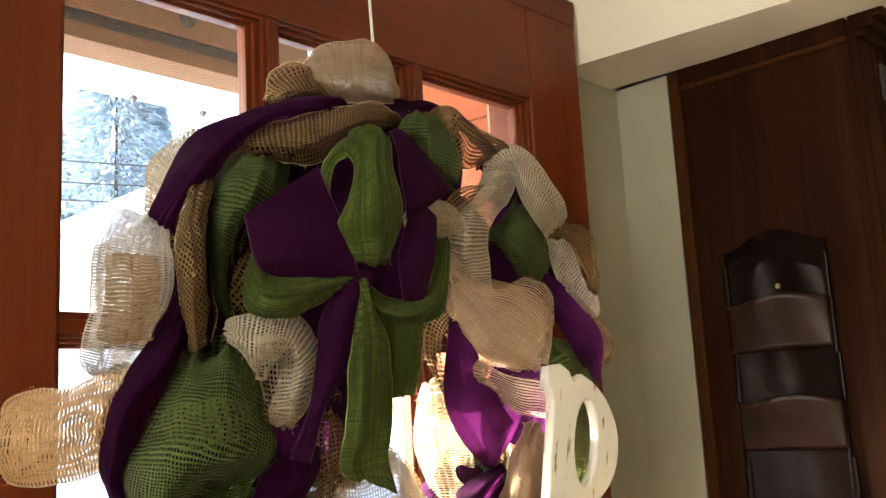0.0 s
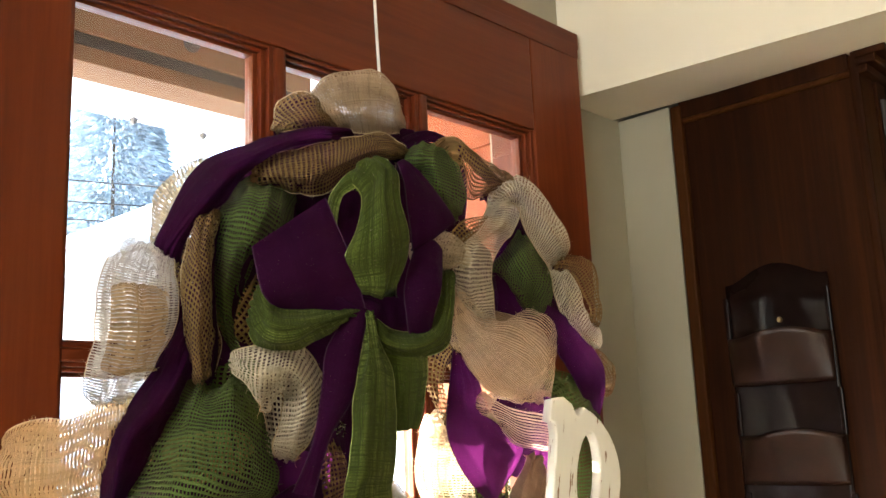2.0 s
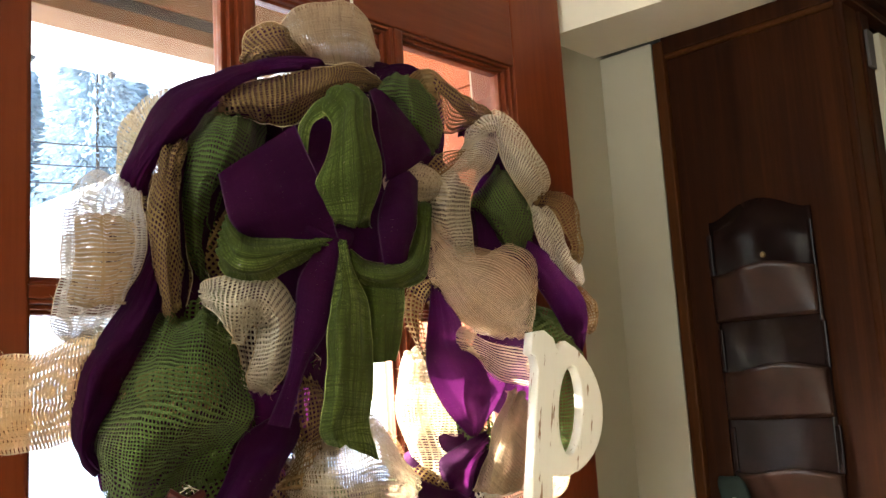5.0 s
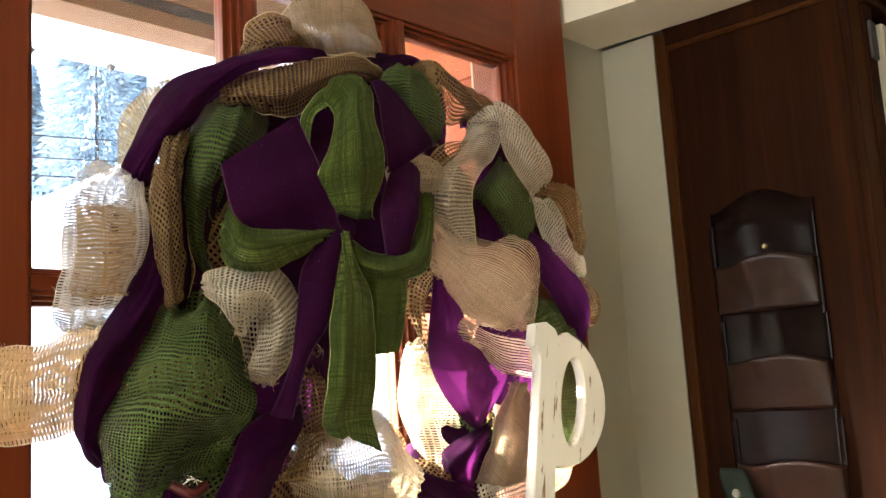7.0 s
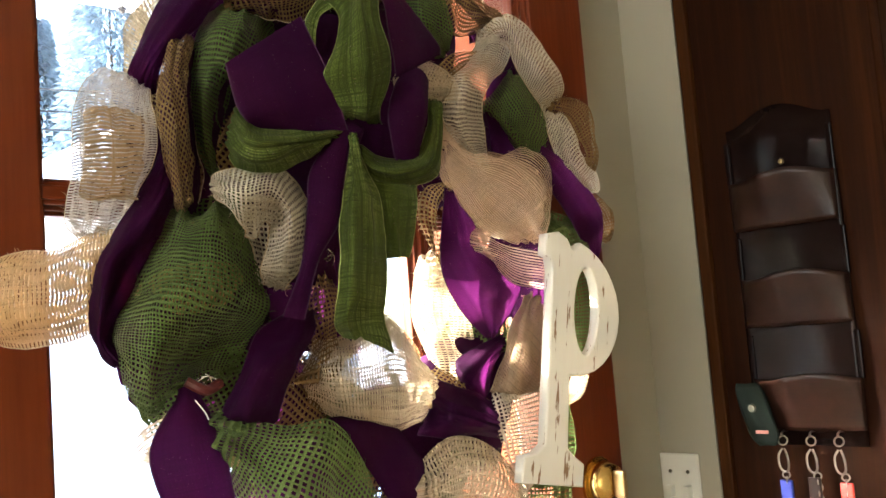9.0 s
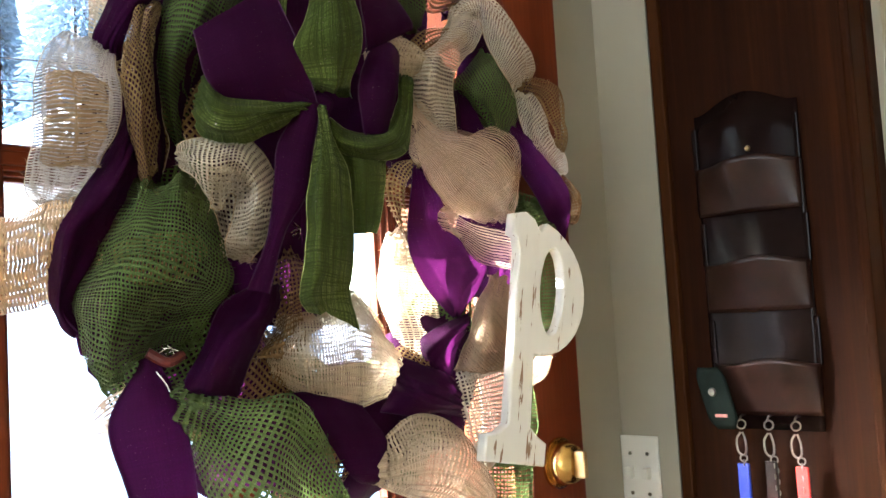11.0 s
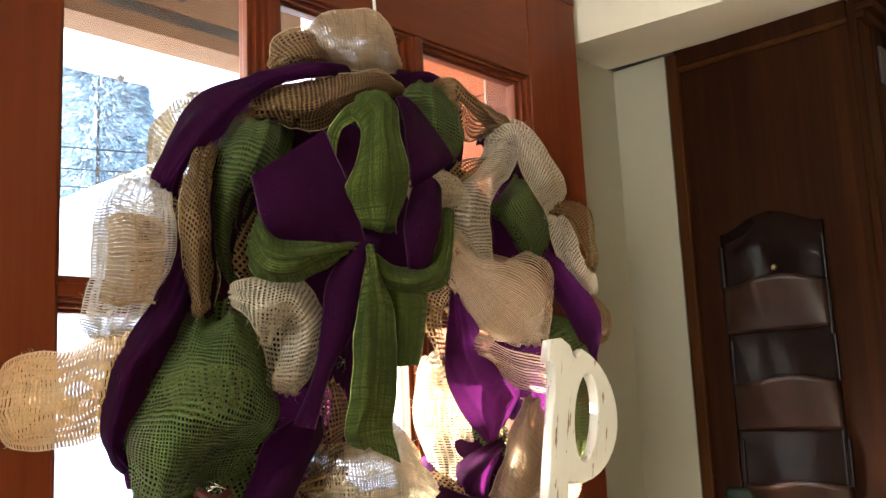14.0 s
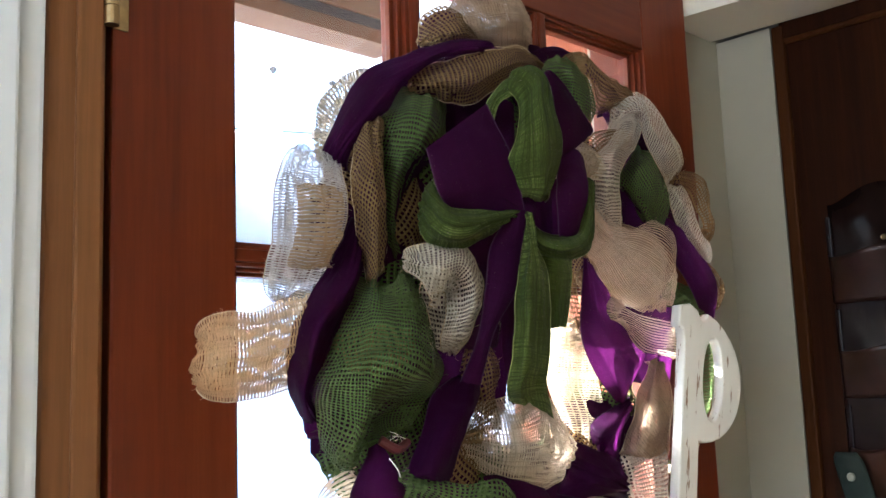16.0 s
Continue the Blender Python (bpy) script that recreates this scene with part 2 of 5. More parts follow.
PURPLE = cloth("plum_purple_ribbon", (0.033, 0.0035, 0.029), (0.056, 0.007, 0.050), 0.0009, 0.0, 0.6, 0.42, 0.075, 0.1, deep=1.7)
PURPLE.node_tree.nodes["Principled BSDF"].inputs["Specular IOR Level"].default_value = 0.06
PURPLE.node_tree.nodes["Principled BSDF"].inputs["Sheen Weight"].default_value = 0.0

mG, nt, b = mat("window_glass")
b.inputs["Transmission Weight"].default_value = 1.0
b.inputs["Roughness"].default_value = 0.0
b.inputs["IOR"].default_value = 1.45
b.inputs["Base Color"].default_value = (1, 1, 1, 1)
GLASS = mG

mD, nt, b = mat("distressed_white_paint")
v = coords(nt, (1, 0.16, 1))
scrape = noise_tex(nt, v, 110, 5, 0.62)
nt.links.new(ramp(nt, scrape, [(0.0, (0.70, 0.68, 0.62)), (0.615, (0.66, 0.63, 0.56)), (0.64, (0.20, 0.11, 0.05))]), b.inputs["Base Color"])
b.inputs["Roughness"].default_value = 0.55
bump(nt, b, scrape, 0.3, 0.0008)
DISTRESSED = mD


# ---- building helpers ----
def finish(bm, name, material, parent=None, label="", smooth=False):
    me = bpy.data.meshes.new(name)
    bm.to_mesh(me)
    bm.free()
    me.materials.append(material)
    if smooth:
        for p in me.polygons:
            p.use_smooth = True
    ob = new(name, me)
    if parent:
        ob.parent = parent
    if label:
        ob["label"] = label
    return ob


def part(name, bm, material, parent, label="", smooth=False):
    return finish(bm, name, material, parent, label, smooth)


def box(lo, hi, bevel=0.0, bm=None):
    bm = bm or bmesh.new()
    c = [(a + b_) / 2 for a, b_ in zip(lo, hi)]
    s = [abs(b_ - a) for a, b_ in zip(lo, hi)]
    r = bmesh.ops.create_cube(bm, size=1, matrix=Matrix.Translation(c) @ Matrix.Diagonal((*s, 1)))
    if bevel:
        es = {e for v_ in r["verts"] for e in v_.link_edges}
        bmesh.ops.bevel(bm, geom=list(es), offset=bevel, segments=2, affect="EDGES", profile=0.6)
    return bm


def rod(a, b_, r1, r2=None, seg=12, bm=None):
    bm = bm or bmesh.new()
    a, b_ = Vector(a), Vector(b_)
    d = b_ - a
    m = Matrix.Translation((a + b_) / 2) @ d.to_track_quat("Z", "Y").to_matrix().to_4x4()
    bmesh.ops.create_cone(bm, cap_ends=True, segments=seg, radius1=r1, radius2=r1 if r2 is None else r2, depth=d.length, matrix=m)
    return bm


def spline(pts, n):
    """n + 1 points on a smooth curve through pts."""
    P = [Vector(p) for p in pts]
    P = [P[0] * 2 - P[1]] + P + [P[-1] * 2 - P[-2]]
    out = []
    for i in range(n + 1):
        s = i / n * (len(P) - 3)
        k = min(int(s), len(P) - 4)
        t = s - k
        a, b_, c, d = P[k:k + 4]
        out.append(0.5 * ((2 * b_) + (c - a) * t + (2 * a - 5 * b_ + 4 * c - d) * t * t + (3 * b_ - a - 3 * c + d) * t ** 3))
    return out


def tube(pts, r, n=24, seg=8, closed=False):
    c = spline(pts, n)
    bm = bmesh.new()
    rings = []
    for i, p in enumerate(c):
        t = (c[min(i + 1, n)] - c[max(i - 1, 0)]).normalized()
        u = t.orthogonal().normalized() if not rings else (side - t * side.dot(t)).normalized()
        side, w = u, t.cross(u)
        rings.append([bm.verts.new(p + r * (math.cos(a) * u + math.sin(a) * w)) for a in (2 * math.pi * k / seg for k in range(seg))])
    for a, b_ in zip(rings, rings[1:]):
        for k in range(seg):
            bm.faces.new((a[k], a[(k + 1) % seg], b_[(k + 1) % seg], b_[k]))
    bm.faces.new(rings[0][::-1])
    bm.faces.new(rings[-1])
    return bm


def empty(name, at, label, category, group="", kind=""):
    e = new(name)
    e.location = at
    return tagged(e, label, category, group, kind)


def adopt(parent, *obs):
    """Parts keep their world place under a parent that stands elsewhere."""
    for o in obs:
        o.parent = parent
        o.matrix_parent_inverse = Matrix.Translation(parent.location).inverted()


def structure(name, bm, material, label, category):
    return tagged(finish(bm, name, material), label, category, "", "structure")


# ---- the room ----
WX, SY, CY, SZ = -0.046, 0.953, 1.089, 1.963   # door wall, soffit front, cabinet side, soffit underside
# unseen floor, its boards made pale to bounce light onto the soffit underside
structure("floor", box((-0.2, -2.6, -0.1), (2.6, 2.2, 0.0)), FLOOR, "pale oak wooden floor boards of the room", "floor")
structure("ceiling", box((-0.2, -2.6, 2.44), (2.6, 2.2, 2.54)), CEILING, "plain cream painted ceiling above the door", "ceiling")
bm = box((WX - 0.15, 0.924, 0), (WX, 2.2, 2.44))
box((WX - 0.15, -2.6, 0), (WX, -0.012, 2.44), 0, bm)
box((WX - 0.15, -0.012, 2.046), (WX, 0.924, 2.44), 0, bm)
structure("wall_west", bm, SHADED_GREIGE, "cream painted wall that holds the front door", "wall")
structure("wall_north", box((WX, CY, 0), (0.05, CY + 0.12, SZ)), SHADED_GREIGE, "narrow cream wall beside the pantry cabinet", "wall")
structure("wall_north_far", box((0.05, 2.1, 0), (2.6, 2.2, 2.44)), WALL, "cream wall behind the pantry cabinet", "wall")
bm = bmesh.new()
lo = [bm.verts.new((x, y, SZ)) for x, y in ((WX, 0.931), (2.4, 1.185), (2.4, 1.25), (WX, 1.072))]
hi = [bm.verts.new((v.co.x, v.co.y, 2.44)) for v in lo]
bm.faces.new(lo[::-1])
bm.faces.new(hi)
for k in range(4):
    bm.faces.new((lo[k], lo[(k + 1) % 4], hi[(k + 1) % 4], hi[k]))
structure("soffit", bm, WALL, "cream boxed soffit over the pantry side", "soffit")
structure("soffit_back", box((0.05, CY, SZ + 0.02), (2.5, 2.1, 2.44)), WALL, "cream painted bulkhead above the cabinet", "soffit")
bm = box((-0.2, -2.7, 0), (0.62, -2.6, 2.44))
box((1.98, -2.7, 0), (2.6, -2.6, 2.44), 0, bm)
box((0.62, -2.7, 0), (1.98, -2.6, 1.12), 0, bm)
box((0.62, -2.7, 2.28), (1.98, -2.6, 2.44), 0, bm)
structure("wall_south", bm, WALL, "unseen cream wall behind the camera, with an opening for the fill light", "wall")
structure("wall_east", box((2.4, -2.6, 0), (2.5, 2.2, 2.44)), WALL, "plain cream wall behind the camera", "wall")

# white trim and amber casing on the hinge side
structure("trim_white", box((WX, -0.30, 0), (0.012, -0.056, 2.2), 0.004), WHITE, "white painted flat trim beside the door casing", "trim")
structure("trim_white_bead", box((0.012, -0.1, 0), (0.02, -0.078, 2.2), 0.003), WHITE, "narrow white painted bead", "trim")
bm = box((WX, -0.054, 0), (0.004, -0.004, 2.046), 0.003)
box((0.004, -0.030, 0), (0.009, -0.008, 2.046), 0.0025, bm)
structure("door_casing", bm, JAMB_WOOD, "amber stained wooden door casing with a bead", "trim")
structure("door_head", box((WX - 0.1, -0.012, 2.034), (-0.004, 0.924, 2.06), 0.002), RED_WOOD_ACROSS, "red-brown wooden door head", "trim")
# unseen stop strips added behind the leaf to keep sun from leaking past
bm = box((WX - 0.06, 0.895, 0), (WX - 0.0005, 0.9168, 2.033))
box((WX - 0.06, -0.012, 0), (WX - 0.0005, 0.014, 2.033), 0, bm)
box((WX - 0.06, 0.014, 2.0), (WX - 0.0005, 0.895, 2.033), 0, bm)
structure("door_leak_stop", bm, RED_WOOD, "unseen red-brown wooden stop behind the leaf, added against sun leaks", "trim")
structure("door_jamb", box((WX - 0.14, 0.917, 0), (WX - 0.004, 0.930, 2.046)), RED_WOOD, "red-brown wooden door jamb", "trim")

# ---- front door ----
LITES = ((0.12, 0.343), (0.357, 0.563), (0.577, 0.794))
ROWS_Z = ((1.541, 1.875), (0.88, 1.529))
door = empty("front_door", (0, 0, 0), "closed red-brown mahogany front door with six glass lites", "door")
bt = 0.044
for lo, hi in (((-bt, 0.003, 0.01), (0, 0.12, 2.03)), ((-bt, 0.794, 0.01), (0, 0.914, 2.03))):
    part("stile", box(lo, hi, 0.003), RED_WOOD, door)
part("top_rail", box((-bt, 0.12, 1.875), (-0.0005, 0.794, 2.03), 0.002), RED_WOOD_ACROSS, door)
part("top_edge_strip", box((0.0, 0.004, 2.014), (0.0012, 0.913, 2.034), 0.0005), RED_WOOD_ACROSS, door)
part("middle_rail", box((-bt, 0.12, 1.529), (-0.002, 0.794, 1.541), 0.002), RED_WOOD_ACROSS, door)
part("lock_rail", box((-bt, 0.12, 0.70), (-0.0005, 0.794, 0.88), 0.002), RED_WOOD_ACROSS, door)
part("bottom_rail", box((-bt, 0.12, 0.01), (-0.0005, 0.794, 0.25), 0.002), RED_WOOD_ACROSS, door)
part("lower_panel", box((-0.03, 0.12, 0.25), (-0.014, 0.794, 0.70), 0.002), RED_WOOD, door)
for ya, yb in ((0.343, 0.357), (0.563, 0.577)):
    for za, zb in ROWS_Z:
        part("mullion", box((-bt, ya, za), (-0.001, yb, zb), 0.003), RED_WOOD, door)


def sticking(ya, yb, za, zb):
    """Stepped moulding round one lite: fullest on the latch side, slight where the frame is slim."""
    bm = bmesh.new()
    for d, x0, x1 in ((0.0, -0.036, -0.004), (0.35, -0.034, -0.0095), (0.68, -0.032, -0.0155)):
        w = 0.33
        L, R, B, T = 0.008, 0.019, 0.008, 0.012
        a, b_, c, e = ya + d * L, yb - d * R, za + d * B, zb - d * T
        box((x0, a, c), (x1, a + w * L, e), 0.001, bm)
        box((x0, b_ - w * R, c), (x1, b_, e), 0.001, bm)
        box((x0 + 0.001, a + w * L, c), (x1 - 0.0006, b_ - w * R, c + w * B), 0.0006, bm)
        box((x0 + 0.001, a + w * L, e - w * T), (x1 - 0.0006, b_ - w * R, e), 0.001, bm)
    return bm


for ya, yb in LITES:
    for za, zb in ROWS_Z:
        part("lite_moulding", sticking(ya, yb, za, zb), RED_WOOD, door, "stepped red-brown moulding")
        g = part("pane", box((-0.026, ya + 0.005, za + 0.005), (-0.022, yb - 0.012, zb - 0.008)), GLASS, door, "clear glass pane")
        g.visible_shadow = False

# hinge
hinge = part("hinge", box((0.0, 0.002, 1.717), (0.0025, 0.016, 1.80), 0.001), OLD_BRASS, door, "aged brass butt hinge")
for k in range(5):
    part("knuckle", rod((0.009, -0.002, 1.717 + k * 0.0167), (0.009, -0.002, 1.7325 + k * 0.0167), 0.006, None, 14), OLD_BRASS, hinge)
# deadbolt
bolt = part("deadbolt", rod((0.0, 0.851, 1.178), (0.028, 0.851, 1.178), 0.033, 0.024, 32), BRASS, door, "polished brass deadbolt with a thumb turn", True)
part("collar", rod((0.0, 0.851, 1.178), (0.004, 0.851, 1.178), 0.0345, 0.0345, 32), BRASS, bolt)
part("thumb_turn", box((0.028, 0.846, 1.160), (0.046, 0.856, 1.196), 0.004), OLD_BRASS, bolt)

# ---- light switch ----
sw = empty("light_switch", (-0.014, CY, 1.13), "ivory plastic two-toggle light switch plate on the wall", "switch")
a = part("plate", box((-0.047, CY - 0.006, 1.068), (0.019, CY - 0.0005, 1.183), 0.003), PLASTIC, sw)
obs = [a]
for yy in (-0.029, 0.001):
    obs.append(part("toggle", box((yy - 0.005, CY - 0.02, 1.118), (yy + 0.005, CY - 0.006, 1.136), 0.002), PLASTIC, sw))
for zz in (1.095, 1.156):
    for yy in (-0.029, 0.001):
        obs.append(part("screw", rod((yy, CY - 0.008, zz), (yy, CY - 0.005, zz), 0.003), STEEL, sw))
adopt(sw, *obs)

# ---- pantry cabinet ----
CX0, CX1 = 0.053, 0.352
cab = empty("pantry_cabinet", (0.2, 1.4, 0), "tall brown oak pantry cabinet with a framed side panel", "cabinet")
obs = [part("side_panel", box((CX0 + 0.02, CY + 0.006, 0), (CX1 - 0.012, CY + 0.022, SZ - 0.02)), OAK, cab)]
obs.append(part("back_stile", box((CX0, CY - 0.004, 0), (CX0 + 0.02, CY + 0.6, SZ - 0.002), 0.004), OAK_EDGE, cab, "worn oak corner moulding"))
obs.append(part("top_moulding", box((CX0 + 0.02, CY - 0.004, SZ - 0.026), (CX1 - 0.014, CY + 0.02, SZ + 0.001), 0.002), OAK, cab))
obs.append(part("cove", rod((CX0 + 0.02, CY + 0.004, SZ - 0.028), (CX1 - 0.014, CY + 0.004, SZ - 0.028), 0.006, None, 10), OAK_EDGE, cab))
obs.append(part("front_stile", box((CX1 - 0.014, CY - 0.004, 0), (CX1, CY + 0.05, SZ - 0.004), 0.004), OAK, cab, "worn oak front stile"))
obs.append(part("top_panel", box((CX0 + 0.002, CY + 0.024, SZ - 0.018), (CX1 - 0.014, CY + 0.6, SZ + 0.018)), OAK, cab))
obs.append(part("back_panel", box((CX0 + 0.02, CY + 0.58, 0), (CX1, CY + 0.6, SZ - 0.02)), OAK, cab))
# the white door takes the shaded wall paint, so it looks dimmer
cd = part("cabinet_door", box((CX1 - 0.002, CY + 0.085, 0.1), (CX1 + 0.016, CY + 0.55, SZ - 0.06), 0.003), SHADED_GREIGE, cab, "white painted cabinet door")
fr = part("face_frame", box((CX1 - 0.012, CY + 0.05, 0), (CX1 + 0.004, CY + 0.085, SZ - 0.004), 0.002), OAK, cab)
hg = part("hinge", box((CX1 + 0.004, CY + 0.056, SZ - 0.115), (CX1 + 0.009, CY + 0.08, SZ - 0.06), 0.0015), DARK, cab, "dark bronze cabinet hinge")
kb = part("coat_hook", tube([(CX1 + 0.016, CY + 0.16, 1.80), (CX1 + 0.05, CY + 0.16, 1.80), (CX1 + 0.055, CY + 0.16, 1.77), (CX1 + 0.04, CY + 0.16, 1.755)], 0.004), STEEL, cab)
obs += [cd, fr, hg, kb]
bm = bmesh.new()
for k, (d, h0, h1) in enumerate(((0.012, -0.03, -0.018), (0.024, -0.018, -0.006), (0.038, -0.006, 0.012))):
    box((CX1 - 0.01, CY - 0.004, SZ + h0 - 0.004), (CX1 + d, CY + 0.62, SZ + h1 - 0.004), 0.003, bm)
obs.append(part("crown_moulding", bm, OAK, cab, "stepped dark oak crown moulding"))
adopt(cab, *obs)

# ---- outside ----
structure("ground", box((-400, -400, -0.5), (400, 400, -0.35)), SNOW, "snow covered ground outside", "ground")
structure("porch_floor", box((-2.4, -2.5, -0.35), (-0.2, 1.6, -0.05)), CONCRETE, "pale concrete porch slab", "porch")
bm = box((-0.78, -2.5, 2.108), (-0.70, 0.95, 2.138), 0.002)
box((-0.78, -2.5, 2.163), (-0.70, 0.95, 2.519), 0.002, bm)
structure("porch_beam", bm, TAN_BOARD, "tan painted porch beam outside the door", "beam")
structure("beam_gap", box((-0.776, -2.5, 2.138), (-0.706, 0.95, 2.163)), DARK, "dark recessed strip between the beam boards", "trim")
kn = tagged(finish(rod((-0.70, 0.665, 2.20), (-0.685, 0.665, 2.20), 0.018, 0.013, 16), "beam_bolt", DARK), "dark round bolt head on the tan porch beam", "bolt")
structure("wall_outside", box((-0.42, 0.955, -0.35), (-0.2, 1.05, 2.5)), ORANGE_BOARD, "orange stained wooden siding of the porch side", "wall")
bm = bmesh.new()
for k in range(14):
    box((-0.42, 0.949, 0.02 + k * 0.16), (-0.2, 0.957, 0.16 + k * 0.16), 0.002, bm)
structure("siding_boards", bm, ORANGE_BOARD, "lapped orange stained siding boards", "siding")
structure("porch_ceiling", box((-2.0, -2.5, 2.52), (-0.2, 3.2, 2.58)), WHITE, "white painted porch ceiling", "ceiling")
for y in (0.96, 1.22, 1.48, 1.74):
    bm = bmesh.new()
    bmesh.ops.create_cone(bm, cap_ends=True, segments=3, radius1=0.004, radius2=0.018, depth=0.02, matrix=pose(-1.96, y, 2.505))
    tagged(finish(bm, "string_light_clip", DARK), "small dark clip under the porch eave", "clip", "clips along the porch eave")

# neighbour's house under snow
house = empty("neighbour_house", (-10, 4.7, -0.4), "pale neighbouring house with a snow covered roof", "house")
hb = [part("wall", box((-13, 2.7, -0.4), (-7.4, 6.7, 2.42)), SIDING, house)]
bm = bmesh.new()
ends = []
for x in (-13.6, -6.9):
    ends.append([bm.verts.new((x, y, z)) for y, z in ((2.1, 2.2), (2.1, 2.45), (4.72, 4.0), (7.3, 2.45), (7.3, 2.2), (4.72, 3.75))])
bm.faces.new(ends[0])
bm.faces.new(ends[1][::-1])
for k in range(6):
    bm.faces.new((ends[0][k], ends[1][k], ends[1][(k + 1) % 6], ends[0][(k + 1) % 6]))
bmesh.ops.recalc_face_normals(bm, faces=bm.faces)
hb.append(part("roof", bm, SNOW, house, "snow covered gable roof"))
adopt(house, *hb)
for k, z in enumerate((4.5, 4.75, 5.05)):
    tagged(finish(tube([(-12, 0, z + 0.5), (-11.5, 4, z), (-11, 9, z + 0.3)], 0.012, 20, 6), "overhead_wire", DARK), "thin dark overhead wire", "wire", "overhead wires")

pole = empty("utility_pole", (-11, 9, -0.4), "weathered wooden utility pole with a crossarm", "pole")
pole_parts = [part("post", rod((-11, 9, -0.4), (-11, 9, 5.7), 0.14, 0.1, 14), BARK, pole),
              part("crossarm", box((-11.06, 8.3, 5.2), (-10.94, 9.7, 5.34), 0.01), BARK, pole)]
adopt(pole, *pole_parts)


def spruce(at, height, seed):
    rng = random.Random(seed)
    t = empty("spruce_tree", at, "tall green spruce tree behind the snowy roof, washed pale by glare", "tree", "spruces behind the roof")
    part("trunk", rod((0, 0, 0), (0, 0, height * 0.96), 0.09, 0.01, 10), BARK, t)
    bm = bmesh.new()
    for k in range(9000):
        h = rng.random() ** 0.8
        reach = (1 - h) * height * 0.2 * rng.uniform(0.25, 1.0) + 0.1
        a = rng.uniform(0, 6.283)
        c = Vector((math.cos(a) * reach, math.sin(a) * reach, height * (0.12 + 0.88 * h) - reach * 0.35))
        out = Vector((math.cos(a), math.sin(a), rng.uniform(-0.6, 0.1)))
        side = out.cross(Vector((0, 0, 1))).normalized() * rng.uniform(0.015, 0.04)
        tip = c + out * rng.uniform(0.12, 0.3)
        low = Vector((0, 0, -rng.uniform(0.03, 0.1)))
        q = [bm.verts.new(p) for p in (c - side, c + side, tip + low, c + low * 1.4)]
        bm.faces.new((q[0], q[1], q[2]))
        bm.faces.new((q[0], q[2], q[3]))
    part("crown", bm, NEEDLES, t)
    return t


spruce((-20, 10.3, -0.4), 13.5, 3)
spruce((-21.5, 11.9, -0.4), 12.0, 4)
spruce((-22, 9.4, -0.4), 10.5, 5)

# ---- leather letter holder with keys, on the cabinet side ----
hold = empty("letter_holder", (0.195, CY, 1.22), "brown leather wall letter holder with three bowed pockets", "organizer")


def sheet(f, nu, nv, thick=0.0025):
    """A sheet from f(u, v), with thickness behind it (towards +y)."""
    bm = bmesh.new()
    g = [[bm.verts.new(f(i / nu, j / nv)) for j in range(nv + 1)] for i in range(nu + 1)]
    faces = [bm.faces.new((g[i][j], g[i + 1][j], g[i + 1][j + 1], g[i][j + 1])) for i in range(nu) for j in range(nv)]
    bmesh.ops.recalc_face_normals(bm, faces=faces)
    bmesh.ops.solidify(bm, geom=faces, thickness=thick)
    return bm


YB = CY + 0.004
obs = []


def back(u, v):
    x = 0.118 + 0.156 * u
    top = 1.658 + 0.024 * max(0, math.cos((u - 0.5) * 3.4)) ** 1.5
    return (x, YB - 0.004 - 0.002 * math.sin(u * 9 + v * 5), 1.20 + (top - 1.20) * v)


obs.append(part("back_panel", sheet(back, 20, 10), LEATHER_DARK, hold, "dark leather back with an arched top", True))
for k, (z0, z1) in enumerate(((1.507, 1.577), (1.367, 1.436), (1.222, 1.294))):
    def pocket(u, v, z0=z0, z1=z1):
        bow = math.sin(math.pi * u)
        crease = math.exp(-((u - 0.42) / 0.09) ** 2)
        out = (0.008 + 0.030 * v) * bow ** 0.7 + 0.006 * crease * v + 0.004
        return (0.119 + 0.151 * u + 0.003 * k, YB - 0.006 - out, z0 + (z1 - z0) * v + 0.004 * bow * v - 0.004 * math.sin(u * 7) * v)
    obs.append(part("pocket", sheet(pocket, 28, 10), LEATHER, hold, "glossy bowed leather pocket", True))
    for x in (0.119 + 0.003 * k, 0.27 + 0.003 * k):
        obs.append(part("side_strap", box((x - 0.004, YB - 0.012, z1 - 0.004), (x + 0.004, YB - 0.004, z1 + 0.062), 0.002), LEATHER_DARK, hold))
bm = bmesh.new()
bmesh.ops.create_cone(bm, cap_ends=True, segments=20, radius1=0.0045, radius2=0.003, depth=0.003, matrix=pose(0.2, YB - 0.013, 1.598, 90))
obs.append(part("snap", bm, OLD_BRASS, hold, "small brass snap"))
adopt(hold, *obs)


def ring(c, r, wire, tilt=0.0, seg=28):
    """A wire ring in the x-z plane, turned by tilt degrees round z."""
    bm = bmesh.new()
    m = Matrix.Translation(c) @ pose(0, 0, 0, 0, 0, tilt)
    vs = []
    for i in range(seg):
        a = 2 * math.pi * i / seg
        d = Vector((math.cos(a), 0, math.sin(a)))
        vs.append([bm.verts.new(m @ (d * (r + wire * math.cos(q)) + Vector((0, wire * math.sin(q), 0)))) for q in (2 * math.pi * k / 6 for k in range(6))])
    for i in range(seg):
        for k in range(6):
            bm.faces.new((vs[i][k], vs[(i + 1) % seg][k], vs[(i + 1) % seg][(k + 1) % 6], vs[i][(k + 1) % 6]))
    return bm


# fob
fob = empty("key_fob", (0.14, CY - 0.03, 1.20), "dark green leather key fob with a snap", "key fob")


